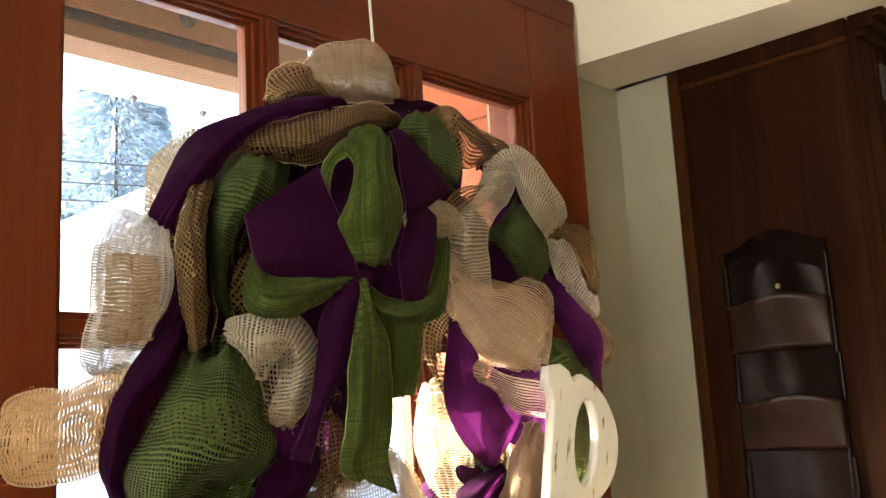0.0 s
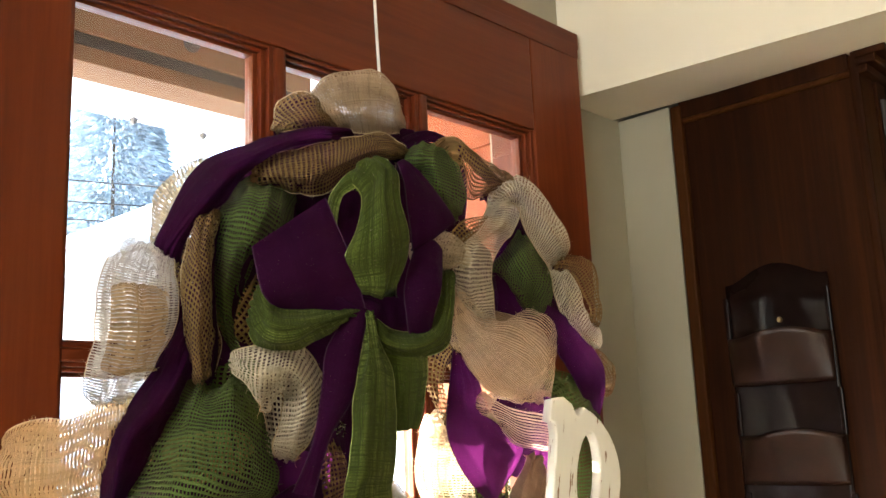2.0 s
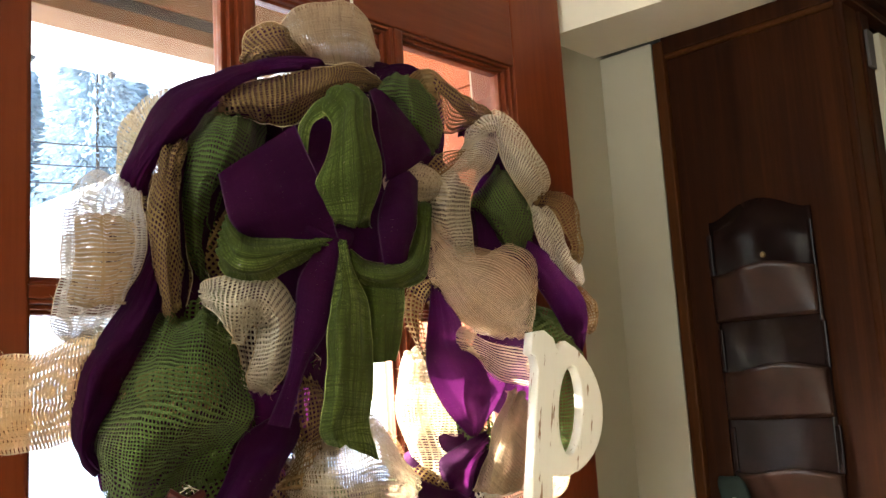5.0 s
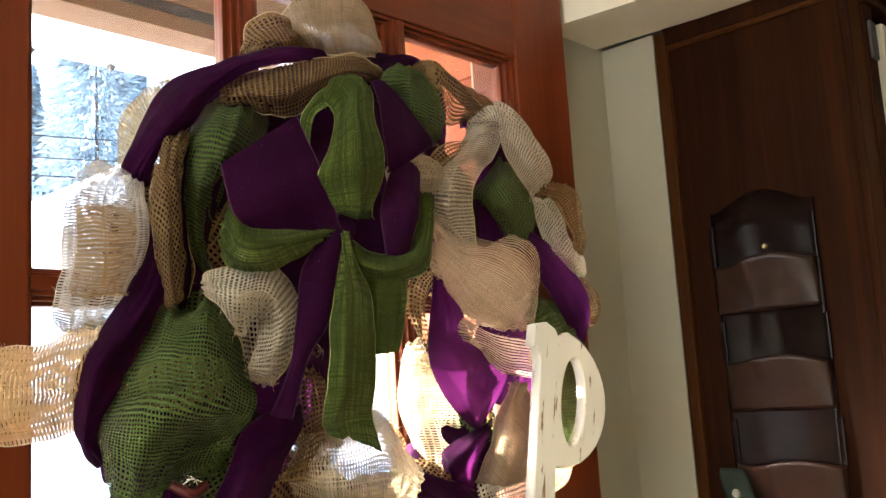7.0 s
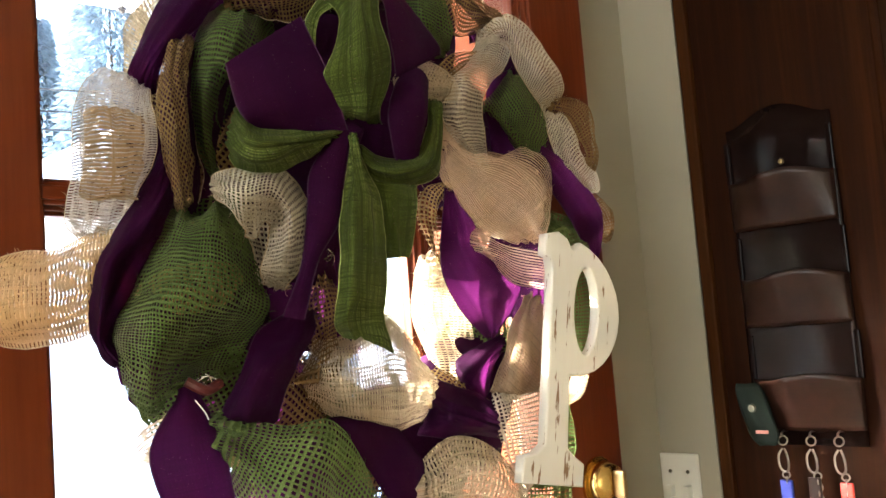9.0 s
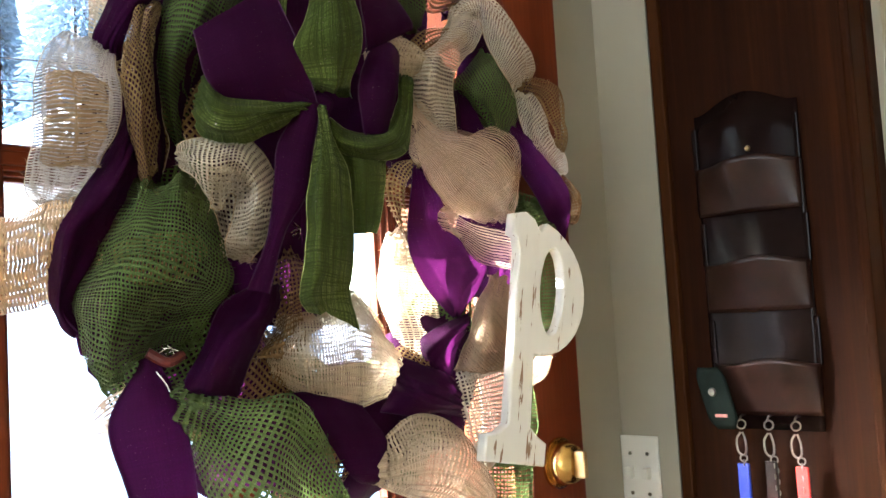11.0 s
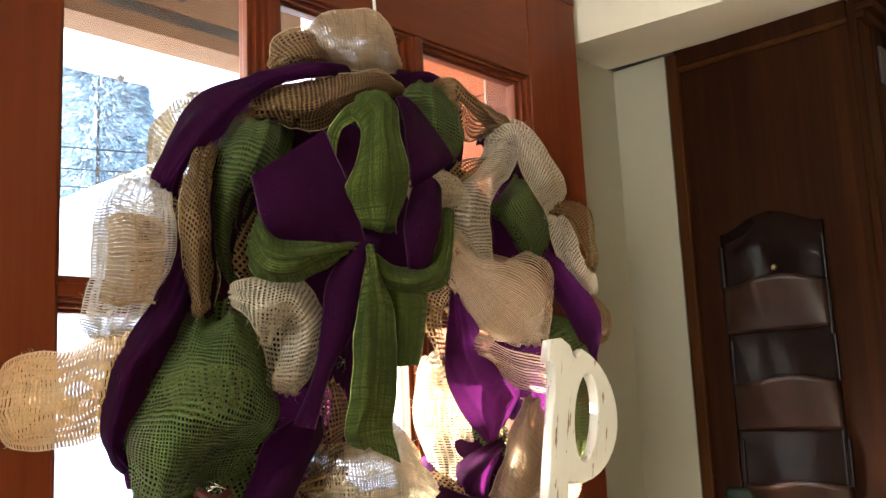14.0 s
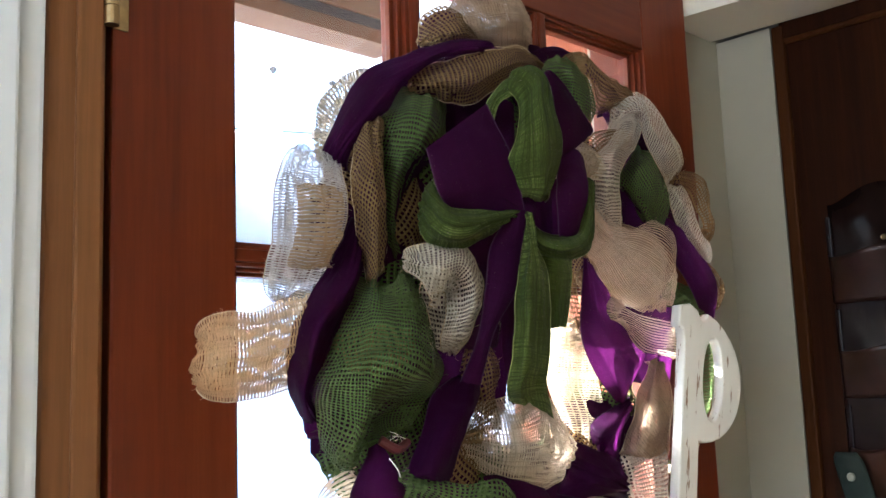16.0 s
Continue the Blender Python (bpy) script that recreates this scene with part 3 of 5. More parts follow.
def fob_shape(u, v):
    w = 0.021 * (1 - 0.35 * (2 * v - 1) ** 6) * (1 if v > 0.12 else 0.75 + 2 * v)
    return (0.130 + 0.022 * (1 - v) + (u - 0.5) * 2 * w, CY - 0.04 - 0.004 * math.sin(math.pi * u), 1.205 + 0.085 * v)


o = [part("leather_flap", sheet(fob_shape, 10, 12, 0.004), LEATHER_GREEN, fob, "", True)]
bm = bmesh.new()
bmesh.ops.create_cone(bm, cap_ends=True, segments=20, radius1=0.0062, radius2=0.005, depth=0.003, matrix=pose(0.137, CY - 0.0495, 1.256, 90))
o.append(part("snap", bm, DULL_SNAP, fob, "dull round snap"))
o.append(part("printed_mark", box((0.139, CY - 0.0495, 1.221), (0.157, CY - 0.043, 1.2255), 0.0008), PINK, fob, "pink bar on the leather"))
adopt(fob, *o)
for x, colour, word, sl in ((0.165, BLUE, "blue", 0), (0.205, LEATHER, "brown", 1), (0.243, REDTAG, "red", 2)):
    ks = empty("key_ring", (x, CY - 0.03, 1.10), f"steel key clip with a {word} tag hanging from the holder", "keys", "keys below the letter holder")
    y = CY - 0.024
    o = [part("ring", ring((x, y, 1.209), 0.0062, 0.0012, 40), GUNMETAL, ks)]
    o.append(part("clip", tube([(x - 0.002, y, 1.198), (x - 0.007, y - 0.003, 1.188), (x - 0.006, y - 0.003, 1.172), (x, y, 1.166), (x + 0.006, y - 0.003, 1.172), (x + 0.006, y - 0.003, 1.186), (x + 0.001, y, 1.198)], 0.0016, 30, 7), GUNMETAL, ks))
    for k in range(7 if sl else 3):
        o.append(part("chain_link", ring((x + (0.004 if sl else 0), y, 1.162 - k * 0.0075), 0.0048, 0.0011, 90 * (k % 2) + 20, 12), GUNMETAL, ks))
    z = 1.155 if sl != 1 else 1.16
    o.append(part("tag", box((x - 0.009 + 0.005 * (sl == 2), y - 0.004, 1.085), (x + 0.008 + 0.005 * (sl == 2), y + 0.002, z), 0.002), colour, ks, f"{word} tag"))
    o.append(part("screw_hook", tube([(x, CY + 0.004, 1.221), (x, CY - 0.02, 1.221), (x, CY - 0.027, 1.216)], 0.0015, 10, 6), GUNMETAL, ks))
    adopt(ks, *o)

# ---- the wreath ----
CYW, CZW = 0.42, 1.47
wreath = empty("wreath", (0, 0, 0), "plum, green and natural jute burlap wreath hung on the door", "wreath")
part("hanging_cord", tube([(0.012, 0.479, 2.031), (0.014, 0.478, 1.95), (0.03, 0.470, 1.80)], 0.0018, 16, 8), CORD, wreath, "white hanging cord")
part("door_hook", box((-0.044, 0.47, 2.0305), (0.006, 0.488, 2.034), 0.001), STEEL, wreath)
for r in (0.19, 0.225):
    bm = bmesh.new()
    seg = 48
    vs = []
    for i in range(seg):
        a = 2 * math.pi * i / seg
        vs.append([bm.verts.new((0.03 + 0.004 * math.cos(q), CYW + (r + 0.004 * math.sin(q)) * math.cos(a), CZW + (r + 0.004 * math.sin(q)) * math.sin(a))) for q in (1.257 * k for k in range(5))])
    for i in range(seg):
        for k in range(5):
            bm.faces.new((vs[i][k], vs[(i + 1) % seg][k], vs[(i + 1) % seg][(k + 1) % 5], vs[i][(k + 1) % 5]))
    part("wire_ring", bm, DARK, wreath)


OPEN_WEAVE = (JUTE, JUTE_PALE, CREAM, WHITE_BURLAP, PEACH, PEACH_ARC, TAN_BAND, SHEER, GREEN)

TAN_FIBRE = plain("tan_fibre", (0.5, 0.38, 0.24), 0.9)
GREEN_FIBRE = plain("green_fibre", (0.07, 0.12, 0.03), 0.9)
FIBRE = {m_: (GREEN_FIBRE if m_ == GREEN else TAN_FIBRE) for m_ in OPEN_WEAVE}


def strip(name, material, e1, e2, puff=0.0, tuck=(0.03, 0.03), parent=None, hem=None, ripple=0.0034, fold=0.017, folds=5.0, along=36, across=24, dents=(), label=""):
    """A ribbon between two edge curves, puffed out between them by puff metres, its ends turned back by tuck metres. hem: the material of a wired edge."""
    a, b_ = [[Vector(p) for p in e] for e in (e1, e2)]
    for pts in (a, b_):
        if tuck[0]:
            pts.insert(0, pts[0] + (pts[0] - pts[1]) * 0.04 + Vector((-0.7, 0.7, 0)) * tuck[0])
        if tuck[1]:
            pts.append(pts[-1] + (pts[-1] - pts[-2]) * 0.04 + Vector((-0.7, 0.7, 0)) * tuck[1])
    A, B = spline(a, along), spline(b_, along)
    seed = len(bpy.data.objects) * 0.731
    full = 0.5 * max((q - p).length for p, q in zip(A, B)) + 0.5 * sum((q - p).length for p, q in zip(A, B)) / len(A) + abs(puff) * 0.6
    reach = sum(((A[i] + B[i]) / 2 - (A[i + 1] + B[i + 1]) / 2).length for i in range(along))
    bm = bmesh.new()
    uvl = bm.loops.layers.uv.new("weave")
    grid, back_grid, dist, s = [], [], {}, 0.0
    double = material in (CREAM, SHEER, PEACH_ARC)
    for i in range(along + 1):
        t = (A[min(i + 1, along)] + B[min(i + 1, along)] - A[max(i - 1, 0)] - B[max(i - 1, 0)]).normalized()
        w = B[i] - A[i]
        n = t.cross(w).normalized()
        if n.dot(Vector((0.62, -0.55, 0.1))) < 0:
            n = -n
        n = (n + Vector((0.35, -0.3, 0))).normalized()
        if i:
            s += ((A[i] + B[i]) / 2 - (A[i - 1] + B[i - 1]) / 2).length
        u = i / along
        fade = 0.35 + 0.65 * math.sin(math.pi * u) ** 0.6
        gather = 1 - min(1.0, w.length / full)
        row, rear = [], []
        for j in range(across + 1):
            v = j / across
            round_ = math.sqrt(max(0.0, 1 - (2 * v - 1) ** 2))
            p = A[i].lerp(B[i], v) + n * (puff * (0.5 * round_ + 0.5 * math.sin(math.pi * v)) * fade)
            k = noise.noise(p * 18 + Vector((seed, 0, 0))) * ripple * 2.2 + noise.noise(p * 55 + Vector((0, seed, 0))) * ripple * 0.9
            # lengthwise folds, deeper where the strip is gathered
            lane = v * folds + 0.5 * noise.noise(Vector((u * 2.5, seed, 0)))
            k += (0.25 + 1.3 * gather) * fold * min(1.0, full / 0.09) * noise.noise(Vector((lane, seed * 1.7, u * 1.2))) * min(1, 6 * min(v, 1 - v) + 0.3)
            dip = sum(h * math.exp(-(((u - du) * reach) ** 2 + ((v - dv) * full) ** 2) / r ** 2) for du, dv, r, h in dents)
            k -= dip
            vert = bm.verts.new(p + n * k)
            dist[vert] = (s, (v - 0.5) * full)
            row.append(vert)
            if double:
                q = A[i].lerp(B[i], v) - n * ((0.3 * puff + 0.012) * math.sin(math.pi * v) * fade) + n * ((k + dip) * 0.4 - dip)
                q.x = max(q.x, 0.006)
                vert = bm.verts.new(q)
                dist[vert] = (s + 0.0021, (v - 0.5) * full + 0.0017)
                rear.append(vert)
        grid.append(row)
        if double:
            back_grid.append(rear)
    for g in (grid, back_grid) if double else (grid,):
        for i in range(along):
            for j in range(across):
                f = bm.faces.new((g[i][j], g[i + 1][j], g[i + 1][j + 1], g[i][j + 1]))
                for lp in f.loops:
                    u, v = dist[lp.vert]
                    lp[uvl].uv = (u + 3.0, v + 3.0)
    edges = [[r[0].co.copy() for r in grid], [r[-1].co.copy() for r in grid]]
    grids = [[v_.co.copy() for v_ in r] for r in grid]
    ob = part(name, bm, material, parent or wreath, label, True)
    if material in OPEN_WEAVE and along > 20:
        fringe(grids, material, ob, int(seed * 1000), 80)
    if hem:
        for e in edges:
            part("wired_edge", tube(e[::2], 0.0006, len(e), 5), hem, ob)
    return ob


def fringe(grids, material, ob, seed, count):
    """Loose fibres along the edges of a woven strip."""
    rnd = random.Random(seed)
    last_i, last_j = len(grids) - 1, len(grids[0]) - 1
    hb = bmesh.new()
    for k in range(count):
        i, j = rnd.randrange(last_i), rnd.choice((0, 0, last_j, last_j, rnd.randrange(last_j)))
        p = grids[i][j]
        d = Vector((rnd.gauss(0, 1), rnd.gauss(0, 1), rnd.gauss(0, 1))).normalized()
        q = p + d * rnd.uniform(0.002, 0.008)
        w = d.cross(Vector((0.6, -0.6, 0.3))).normalized() * 0.00014
        m_ = (p + q) / 2 + d.orthogonal().normalized() * 0.001
        vs_ = [hb.verts.new(c_) for c_ in (p - w, p + w, m_ + w, m_ - w, q)]
        hb.faces.new(vs_[:4])
        hb.faces.new((vs_[3], vs_[2], vs_[4]))
    tagged(part("fringe", hb, FIBRE[material], ob), kind="stuff")


def drape(name, material, rows, bias=0.0, tuck=(0.03, 0.03), hem=None, ripple=0.003, fold=0.007, folds=5.0, double=0.018, step=9, across=30):
    """A ribbon lofted through cross rows that run from edge to edge, row after row along it, with creases along its
    length.
    bias: the turn of the weave in degrees; double: the depth of a second layer behind the first, the same ribbon or an
    added dark lining."""
    ctl = [[Vector(p) for p in r] for r in rows]
    double = double if material in OPEN_WEAVE else 0.0
    if tuck[0]:
        ctl.insert(0, [p + (p - q) * 0.05 + Vector((-0.7, 0.7, 0)) * tuck[0] for p, q in zip(ctl[0], ctl[1])])
    if tuck[1]:
        ctl.append([p + (p - q) * 0.05 + Vector((-0.7, 0.7, 0)) * tuck[1] for p, q in zip(ctl[-1], ctl[-2])])
    wide = [spline(r, across) for r in ctl]
    along = step * (len(wide) - 1)
    cols = [spline([r[j] for r in wide], along) for j in range(across + 1)]
    G = [[cols[j][i] for j in range(across + 1)] for i in range(along + 1)]
    seed = len(bpy.data.objects) * 0.731
    size = [sum((r[j + 1] - r[j]).length for j in range(across)) for r in G]
    full = 0.6 * max(size) + 0.4 * sum(size) / len(size)
    bm, inner = bmesh.new(), bmesh.new()
    grid, rear, dist, s = [], [], {}, 0.0
    ca, sa = math.cos(radians(bias)), math.sin(radians(bias))
    for i in range(along + 1):
        if i:
            s += sum((G[i][j] - G[i - 1][j]).length for j in range(across + 1)) / (across + 1)
        u = i / along
        gather = 1 - min(1.0, size[i] / full)
        row, row2 = [], []
        for j in range(across + 1):
            v = j / across
            p = G[i][j]
            n = (G[min(i + 1, along)][j] - G[max(i - 1, 0)][j]).cross(G[i][min(j + 1, across)] - G[i][max(j - 1, 0)])
            n = n.normalized() if n.length > 1e-9 else Vector((0.7, -0.7, 0))
            if n.dot(Vector((0.62, -0.55, 0.1))) < 0:
                n = -n
            k = noise.noise(p * 20 + Vector((seed, 0, 0))) * ripple * 1.6 + noise.noise(p * 60 + Vector((0, seed, 0))) * ripple * 0.7
            lane = v * folds + 0.6 * noise.noise(Vector((u * 3.0, seed, 0)))
            crease = 1 - 2 * abs(noise.noise(Vector((lane, seed * 1.7, u * 1.4))))
            k += (0.35 + 1.2 * gather) * fold * (crease - 0.5) * min(1.0, 6 * min(v, 1 - v) + 0.15)
            vert = bm.verts.new(p + n * k)
            row.append(vert)
            a, b_ = s, (v - 0.5) * full
            dist[vert] = (a * ca - b_ * sa, a * sa + b_ * ca)
            if double:
                q = p.lerp(G[i][across // 2], 0.1) + Vector((-0.7, 0.7, -0.05)) * (double * math.sin(math.pi * v) + 0.003) + n * k * 0.6
                q.x = max(q.x, 0.008)
                vert = inner.verts.new(q)
                row2.append(vert)
                dist[vert] = (dist[row[-1]][0] + 0.0021, dist[row[-1]][1] + 0.0017)
        grid.append(row)
        rear.append(row2)
    for g, mesh in ((grid, bm), (rear, inner)) if double else ((grid, bm),):
        uvl = mesh.loops.layers.uv.new("weave")
        for i in range(along):
            for j in range(across):
                f = mesh.faces.new((g[i][j], g[i + 1][j], g[i + 1][j + 1], g[i][j + 1]))
                for lp in f.loops:
                    a, b_ = dist[lp.vert]
                    lp[uvl].uv = (a + 3.0, b_ + 3.0)
    grids = [[v_.co.copy() for v_ in r] for r in grid]
    ob = part(name, bm, material, wreath, "", True)
    if double:
        # these burlaps get a dark lining that stands in for their shaded inside
        dark = material in (GREEN, JUTE, WHITE_BURLAP)
        part("inner_lining", inner, PURPLE if dark else material, ob, "dark plum lining added inside the burlap loop as shade" if dark else "", True)
    else:
        inner.free()
    if material in OPEN_WEAVE:
        fringe(grids, material, ob, int(seed * 1000), 90)
        hem = None if material in (GREEN, TAN_BAND, PEACH) else FIBRE[material]
    if hem:
        for e in ([r[0] for r in grids], [r[-1] for r in grids]):
            part("edge_thread", tube(e[::3], 0.0005, len(e), 5), hem, ob)
    return ob


GOLD = plain("gold_edge_thread", (0.15, 0.17, 0.045), 0.4, 0.6, 0.4, 300)
PLUM_EDGE = plain("plum_edge_thread", (0.036, 0.004, 0.034), 0.8, 0.0, 0.3, 300)

# back layer of filler loops round the wire ring, added to darken gaps
rng = random.Random(11)
for k in range(46):
    a = 2 * math.pi * k / 46 + rng.uniform(-0.05, 0.05)
    if -0.9 < math.sin(a) < 0.35 and -0.15 < math.cos(a) < 0.05 or math.cos(a) > 0.3 and -0.45 < math.sin(a) < 0.5:
        continue
    r0, r1 = rng.uniform(0.13, 0.16), rng.uniform(0.22, 0.265)
    d = Vector((0, math.cos(a), math.sin(a)))
    tg = Vector((0, -math.sin(a), math.cos(a)))
    c = Vector((0.0, CYW, CZW))
    w = rng.uniform(0.03, 0.05)
    x0 = rng.uniform(0.035, 0.05)
    e1 = [c + d * r0 - tg * w + Vector((x0, 0, 0)), c + d * (r0 + r1) / 2 - tg * w * 1.1 + Vector((x0 + 0.035, 0, 0)), c + d * r1 - tg * w * 0.9 + Vector((x0, 0, 0))]
    e2 = [c + d * r0 + tg * w + Vector((x0, 0, 0)), c + d * (r0 + r1) / 2 + tg * w * 1.1 + Vector((x0 + 0.035, 0, 0)), c + d * r1 + tg * w * 0.9 + Vector((x0, 0, 0))]
    strip("filler_loop", (PURPLE, PURPLE, GREEN, PURPLE, JUTE)[k % 5], e1, e2, 0.02, (0.02, 0.02), along=14, across=8)

# plum backings, added behind the gaps to block window light
strip("loop_or_backing", PURPLE,
      [(0.045, 0.285, 1.731), (0.045, 0.354, 1.756), (0.045, 0.447, 1.785), (0.045, 0.516, 1.783)],
      [(0.050, 0.268, 1.693), (0.050, 0.334, 1.701), (0.050, 0.424, 1.726), (0.050, 0.509, 1.747)],
      0.01, (0.03, 0.03), ripple=0.0015, fold=0.004)
strip("loop_or_backing", PURPLE,
      [(0.070, 0.237, 1.683), (0.070, 0.239, 1.637), (0.070, 0.241, 1.591)],
      [(0.080, 0.324, 1.696), (0.080, 0.336, 1.647), (0.080, 0.320, 1.586)],
      0.005, (0.03, 0.03), ripple=0.0015, fold=0.004)
strip("loop_or_backing", PURPLE,
      [(0.100, 0.274, 1.589), (0.100, 0.278, 1.524), (0.100, 0.270, 1.456)],
      [(0.100, 0.388, 1.599), (0.100, 0.377, 1.527), (0.100, 0.352, 1.453)],
      0.01, (0.03, 0.03), ripple=0.0015, fold=0.004)
strip("loop_or_backing", PURPLE,
      [(0.090, 0.403, 1.712), (0.090, 0.406, 1.631), (0.090, 0.409, 1.551)],
      [(0.090, 0.529, 1.722), (0.090, 0.532, 1.645), (0.090, 0.508, 1.568)],
      0.01, (0.03, 0.03), ripple=0.0015, fold=0.004)
strip("loop_or_backing", PURPLE,
      [(0.080, 0.343, 1.486), (0.080, 0.341, 1.434), (0.080, 0.339, 1.388)],
      [(0.080, 0.388, 1.486), (0.080, 0.385, 1.432), (0.080, 0.379, 1.385)],
      0.01, (0.03, 0.03), ripple=0.0015, fold=0.004)
strip("loop_or_backing", PURPLE,
      [(0.045, 0.619, 1.740), (0.045, 0.657, 1.688), (0.045, 0.680, 1.598)],
      [(0.060, 0.679, 1.761), (0.060, 0.763, 1.676), (0.060, 0.789, 1.588)],
      0.01, (0.03, 0.03), ripple=0.0015, fold=0.004)
strip("loop_or_backing", PURPLE,
      [(0.150, 0.291, 1.597), (0.150, 0.315, 1.580), (0.150, 0.320, 1.540)],
      [(0.150, 0.379, 1.606), (0.150, 0.384, 1.580), (0.150, 0.381, 1.538)],
      0.005, (0.03, 0.03), ripple=0.0015, fold=0.004)
strip("loop_or_backing", PURPLE,
      [(0.050, 0.177, 1.613), (0.050, 0.187, 1.565), (0.050, 0.197, 1.498)],
      [(0.050, 0.243, 1.646), (0.050, 0.254, 1.575), (0.050, 0.264, 1.499)],
      0.005, (0.03, 0.03), ripple=0.0015, fold=0.004)
strip("loop_or_backing", PURPLE,
      [(0.060, 0.166, 1.497), (0.060, 0.171, 1.443), (0.060, 0.171, 1.390)],
      [(0.060, 0.288, 1.508), (0.060, 0.292, 1.437), (0.060, 0.278, 1.379)],
      0.005, (0.03, 0.03), ripple=0.0015, fold=0.004)
# loops of the front layer
strip("burlap_loop", CREAM,
      [(0.080, 0.206, 1.704), (0.070, 0.192, 1.695), (0.060, 0.171, 1.672), (0.050, 0.172, 1.652), (0.040, 0.178, 1.631)],
      [(0.090, 0.205, 1.673), (0.083, 0.193, 1.658), (0.075, 0.190, 1.649), (0.068, 0.189, 1.636), (0.060, 0.188, 1.626)],
      0.015, (0.03, 0.03))
strip("burlap_loop", JUTE,
      [(0.090, 0.316, 1.448), (0.100, 0.298, 1.415), (0.110, 0.302, 1.384), (0.120, 0.274, 1.362)],
      [(0.100, 0.337, 1.449), (0.107, 0.342, 1.423), (0.113, 0.328, 1.400), (0.120, 0.330, 1.372)],
      0.012, (0.03, 0.03))
strip("burlap_loop", JUTE,
      [(0.080, 0.415, 1.418), (0.070, 0.457, 1.389), (0.060, 0.480, 1.347)],
      [(0.100, 0.387, 1.409), (0.090, 0.423, 1.383), (0.080, 0.448, 1.349)],
      0.004, (0.03, 0.03))
strip("burlap_loop", JUTE,
      [(0.080, 0.510, 1.783), (0.073, 0.562, 1.785), (0.067, 0.603, 1.773), (0.060, 0.638, 1.759)],
      [(0.100, 0.514, 1.745), (0.093, 0.535, 1.715), (0.087, 0.571, 1.724), (0.080, 0.602, 1.735)],
      0.02, (0.03, 0.03))
strip("loop_or_backing", PURPLE,
      [(0.070, 0.457, 1.776), (0.070, 0.501, 1.793), (0.070, 0.566, 1.787), (0.070, 0.626, 1.756)],
      [(0.080, 0.455, 1.760), (0.080, 0.499, 1.778), (0.080, 0.544, 1.770), (0.080, 0.598, 1.739)],
      0.004, (0.03, 0.03), ripple=0.0015, fold=0.004)
strip("loop_or_backing", PURPLE,
      [(0.080, 0.591, 1.643), (0.080, 0.598, 1.614), (0.080, 0.600, 1.581)],
      [(0.085, 0.626, 1.643), (0.085, 0.648, 1.611), (0.085, 0.667, 1.585)],
      0.005, (0.03, 0.03), ripple=0.0015, fold=0.004)
strip("burlap_loop", JUTE,
      [(0.080, 0.709, 1.668), (0.080, 0.770, 1.675), (0.080, 0.803, 1.655), (0.080, 0.796, 1.593)],
      [(0.085, 0.709, 1.651), (0.085, 0.738, 1.647), (0.085, 0.759, 1.627), (0.085, 0.768, 1.598)],
      0.015, (0.03, 0.03))
strip("loop_or_backing", PURPLE,
      [(0.100, 0.668, 1.602), (0.095, 0.727, 1.580), (0.090, 0.778, 1.544), (0.080, 0.801, 1.516), (0.070, 0.792, 1.473)],
      [(0.100, 0.653, 1.582), (0.105, 0.673, 1.545), (0.110, 0.702, 1.505), (0.095, 0.738, 1.483), (0.080, 0.764, 1.468)],
      0.01, (0.03, 0.03), hem=PLUM_EDGE, ripple=0.0015, fold=0.004)
strip("burlap_loop", GREEN,
      [(0.090, 0.687, 1.527), (0.085, 0.733, 1.518), (0.080, 0.771, 1.484)],
      [(0.090, 0.678, 1.497), (0.085, 0.710, 1.477), (0.080, 0.756, 1.463)],
      0.015, (0.03, 0.03))
strip("burlap_loop", JUTE,
      [(0.070, 0.807, 1.559), (0.060, 0.852, 1.538), (0.050, 0.860, 1.507)],
      [(0.080, 0.779, 1.541), (0.070, 0.810, 1.521), (0.060, 0.818, 1.503)],
      0.012, (0.03, 0.03))
strip("burlap_loop", JUTE,
      [(0.080, 0.513, 1.552), (0.083, 0.478, 1.541), (0.087, 0.464, 1.508), (0.090, 0.487, 1.470)],
      [(0.090, 0.515, 1.544), (0.093, 0.492, 1.525), (0.097, 0.483, 1.501), (0.100, 0.490, 1.472)],
      0.012, (0.03, 0.03))
strip("burlap_loop", PEACH,
      [(0.120, 0.518, 1.497), (0.123, 0.553, 1.482), (0.127, 0.597, 1.475), (0.130, 0.627, 1.471)],
      [(0.110, 0.540, 1.475), (0.113, 0.571, 1.443), (0.117, 0.605, 1.435), (0.120, 0.633, 1.431)],
      0.02, (0.03, 0.03))
strip("burlap_loop", CREAM,
      [(0.050, 0.490, 1.457), (0.050, 0.482, 1.416), (0.050, 0.498, 1.375), (0.050, 0.514, 1.338)],
      [(0.060, 0.541, 1.455), (0.060, 0.559, 1.412), (0.060, 0.564, 1.369), (0.060, 0.543, 1.335)],
      0.03, (0.03, 0.03), dents=((0.55, 0.6, 0.014, 0.03), (0.25, 0.4, 0.02, -0.01)))
strip("burlap_loop", WHITE_BURLAP,
      [(0.100, 0.540, 1.317), (0.110, 0.537, 1.282), (0.120, 0.539, 1.248)],
      [(0.100, 0.627, 1.333), (0.110, 0.617, 1.278), (0.120, 0.589, 1.237)],
      0.02, (0.03, 0.03))
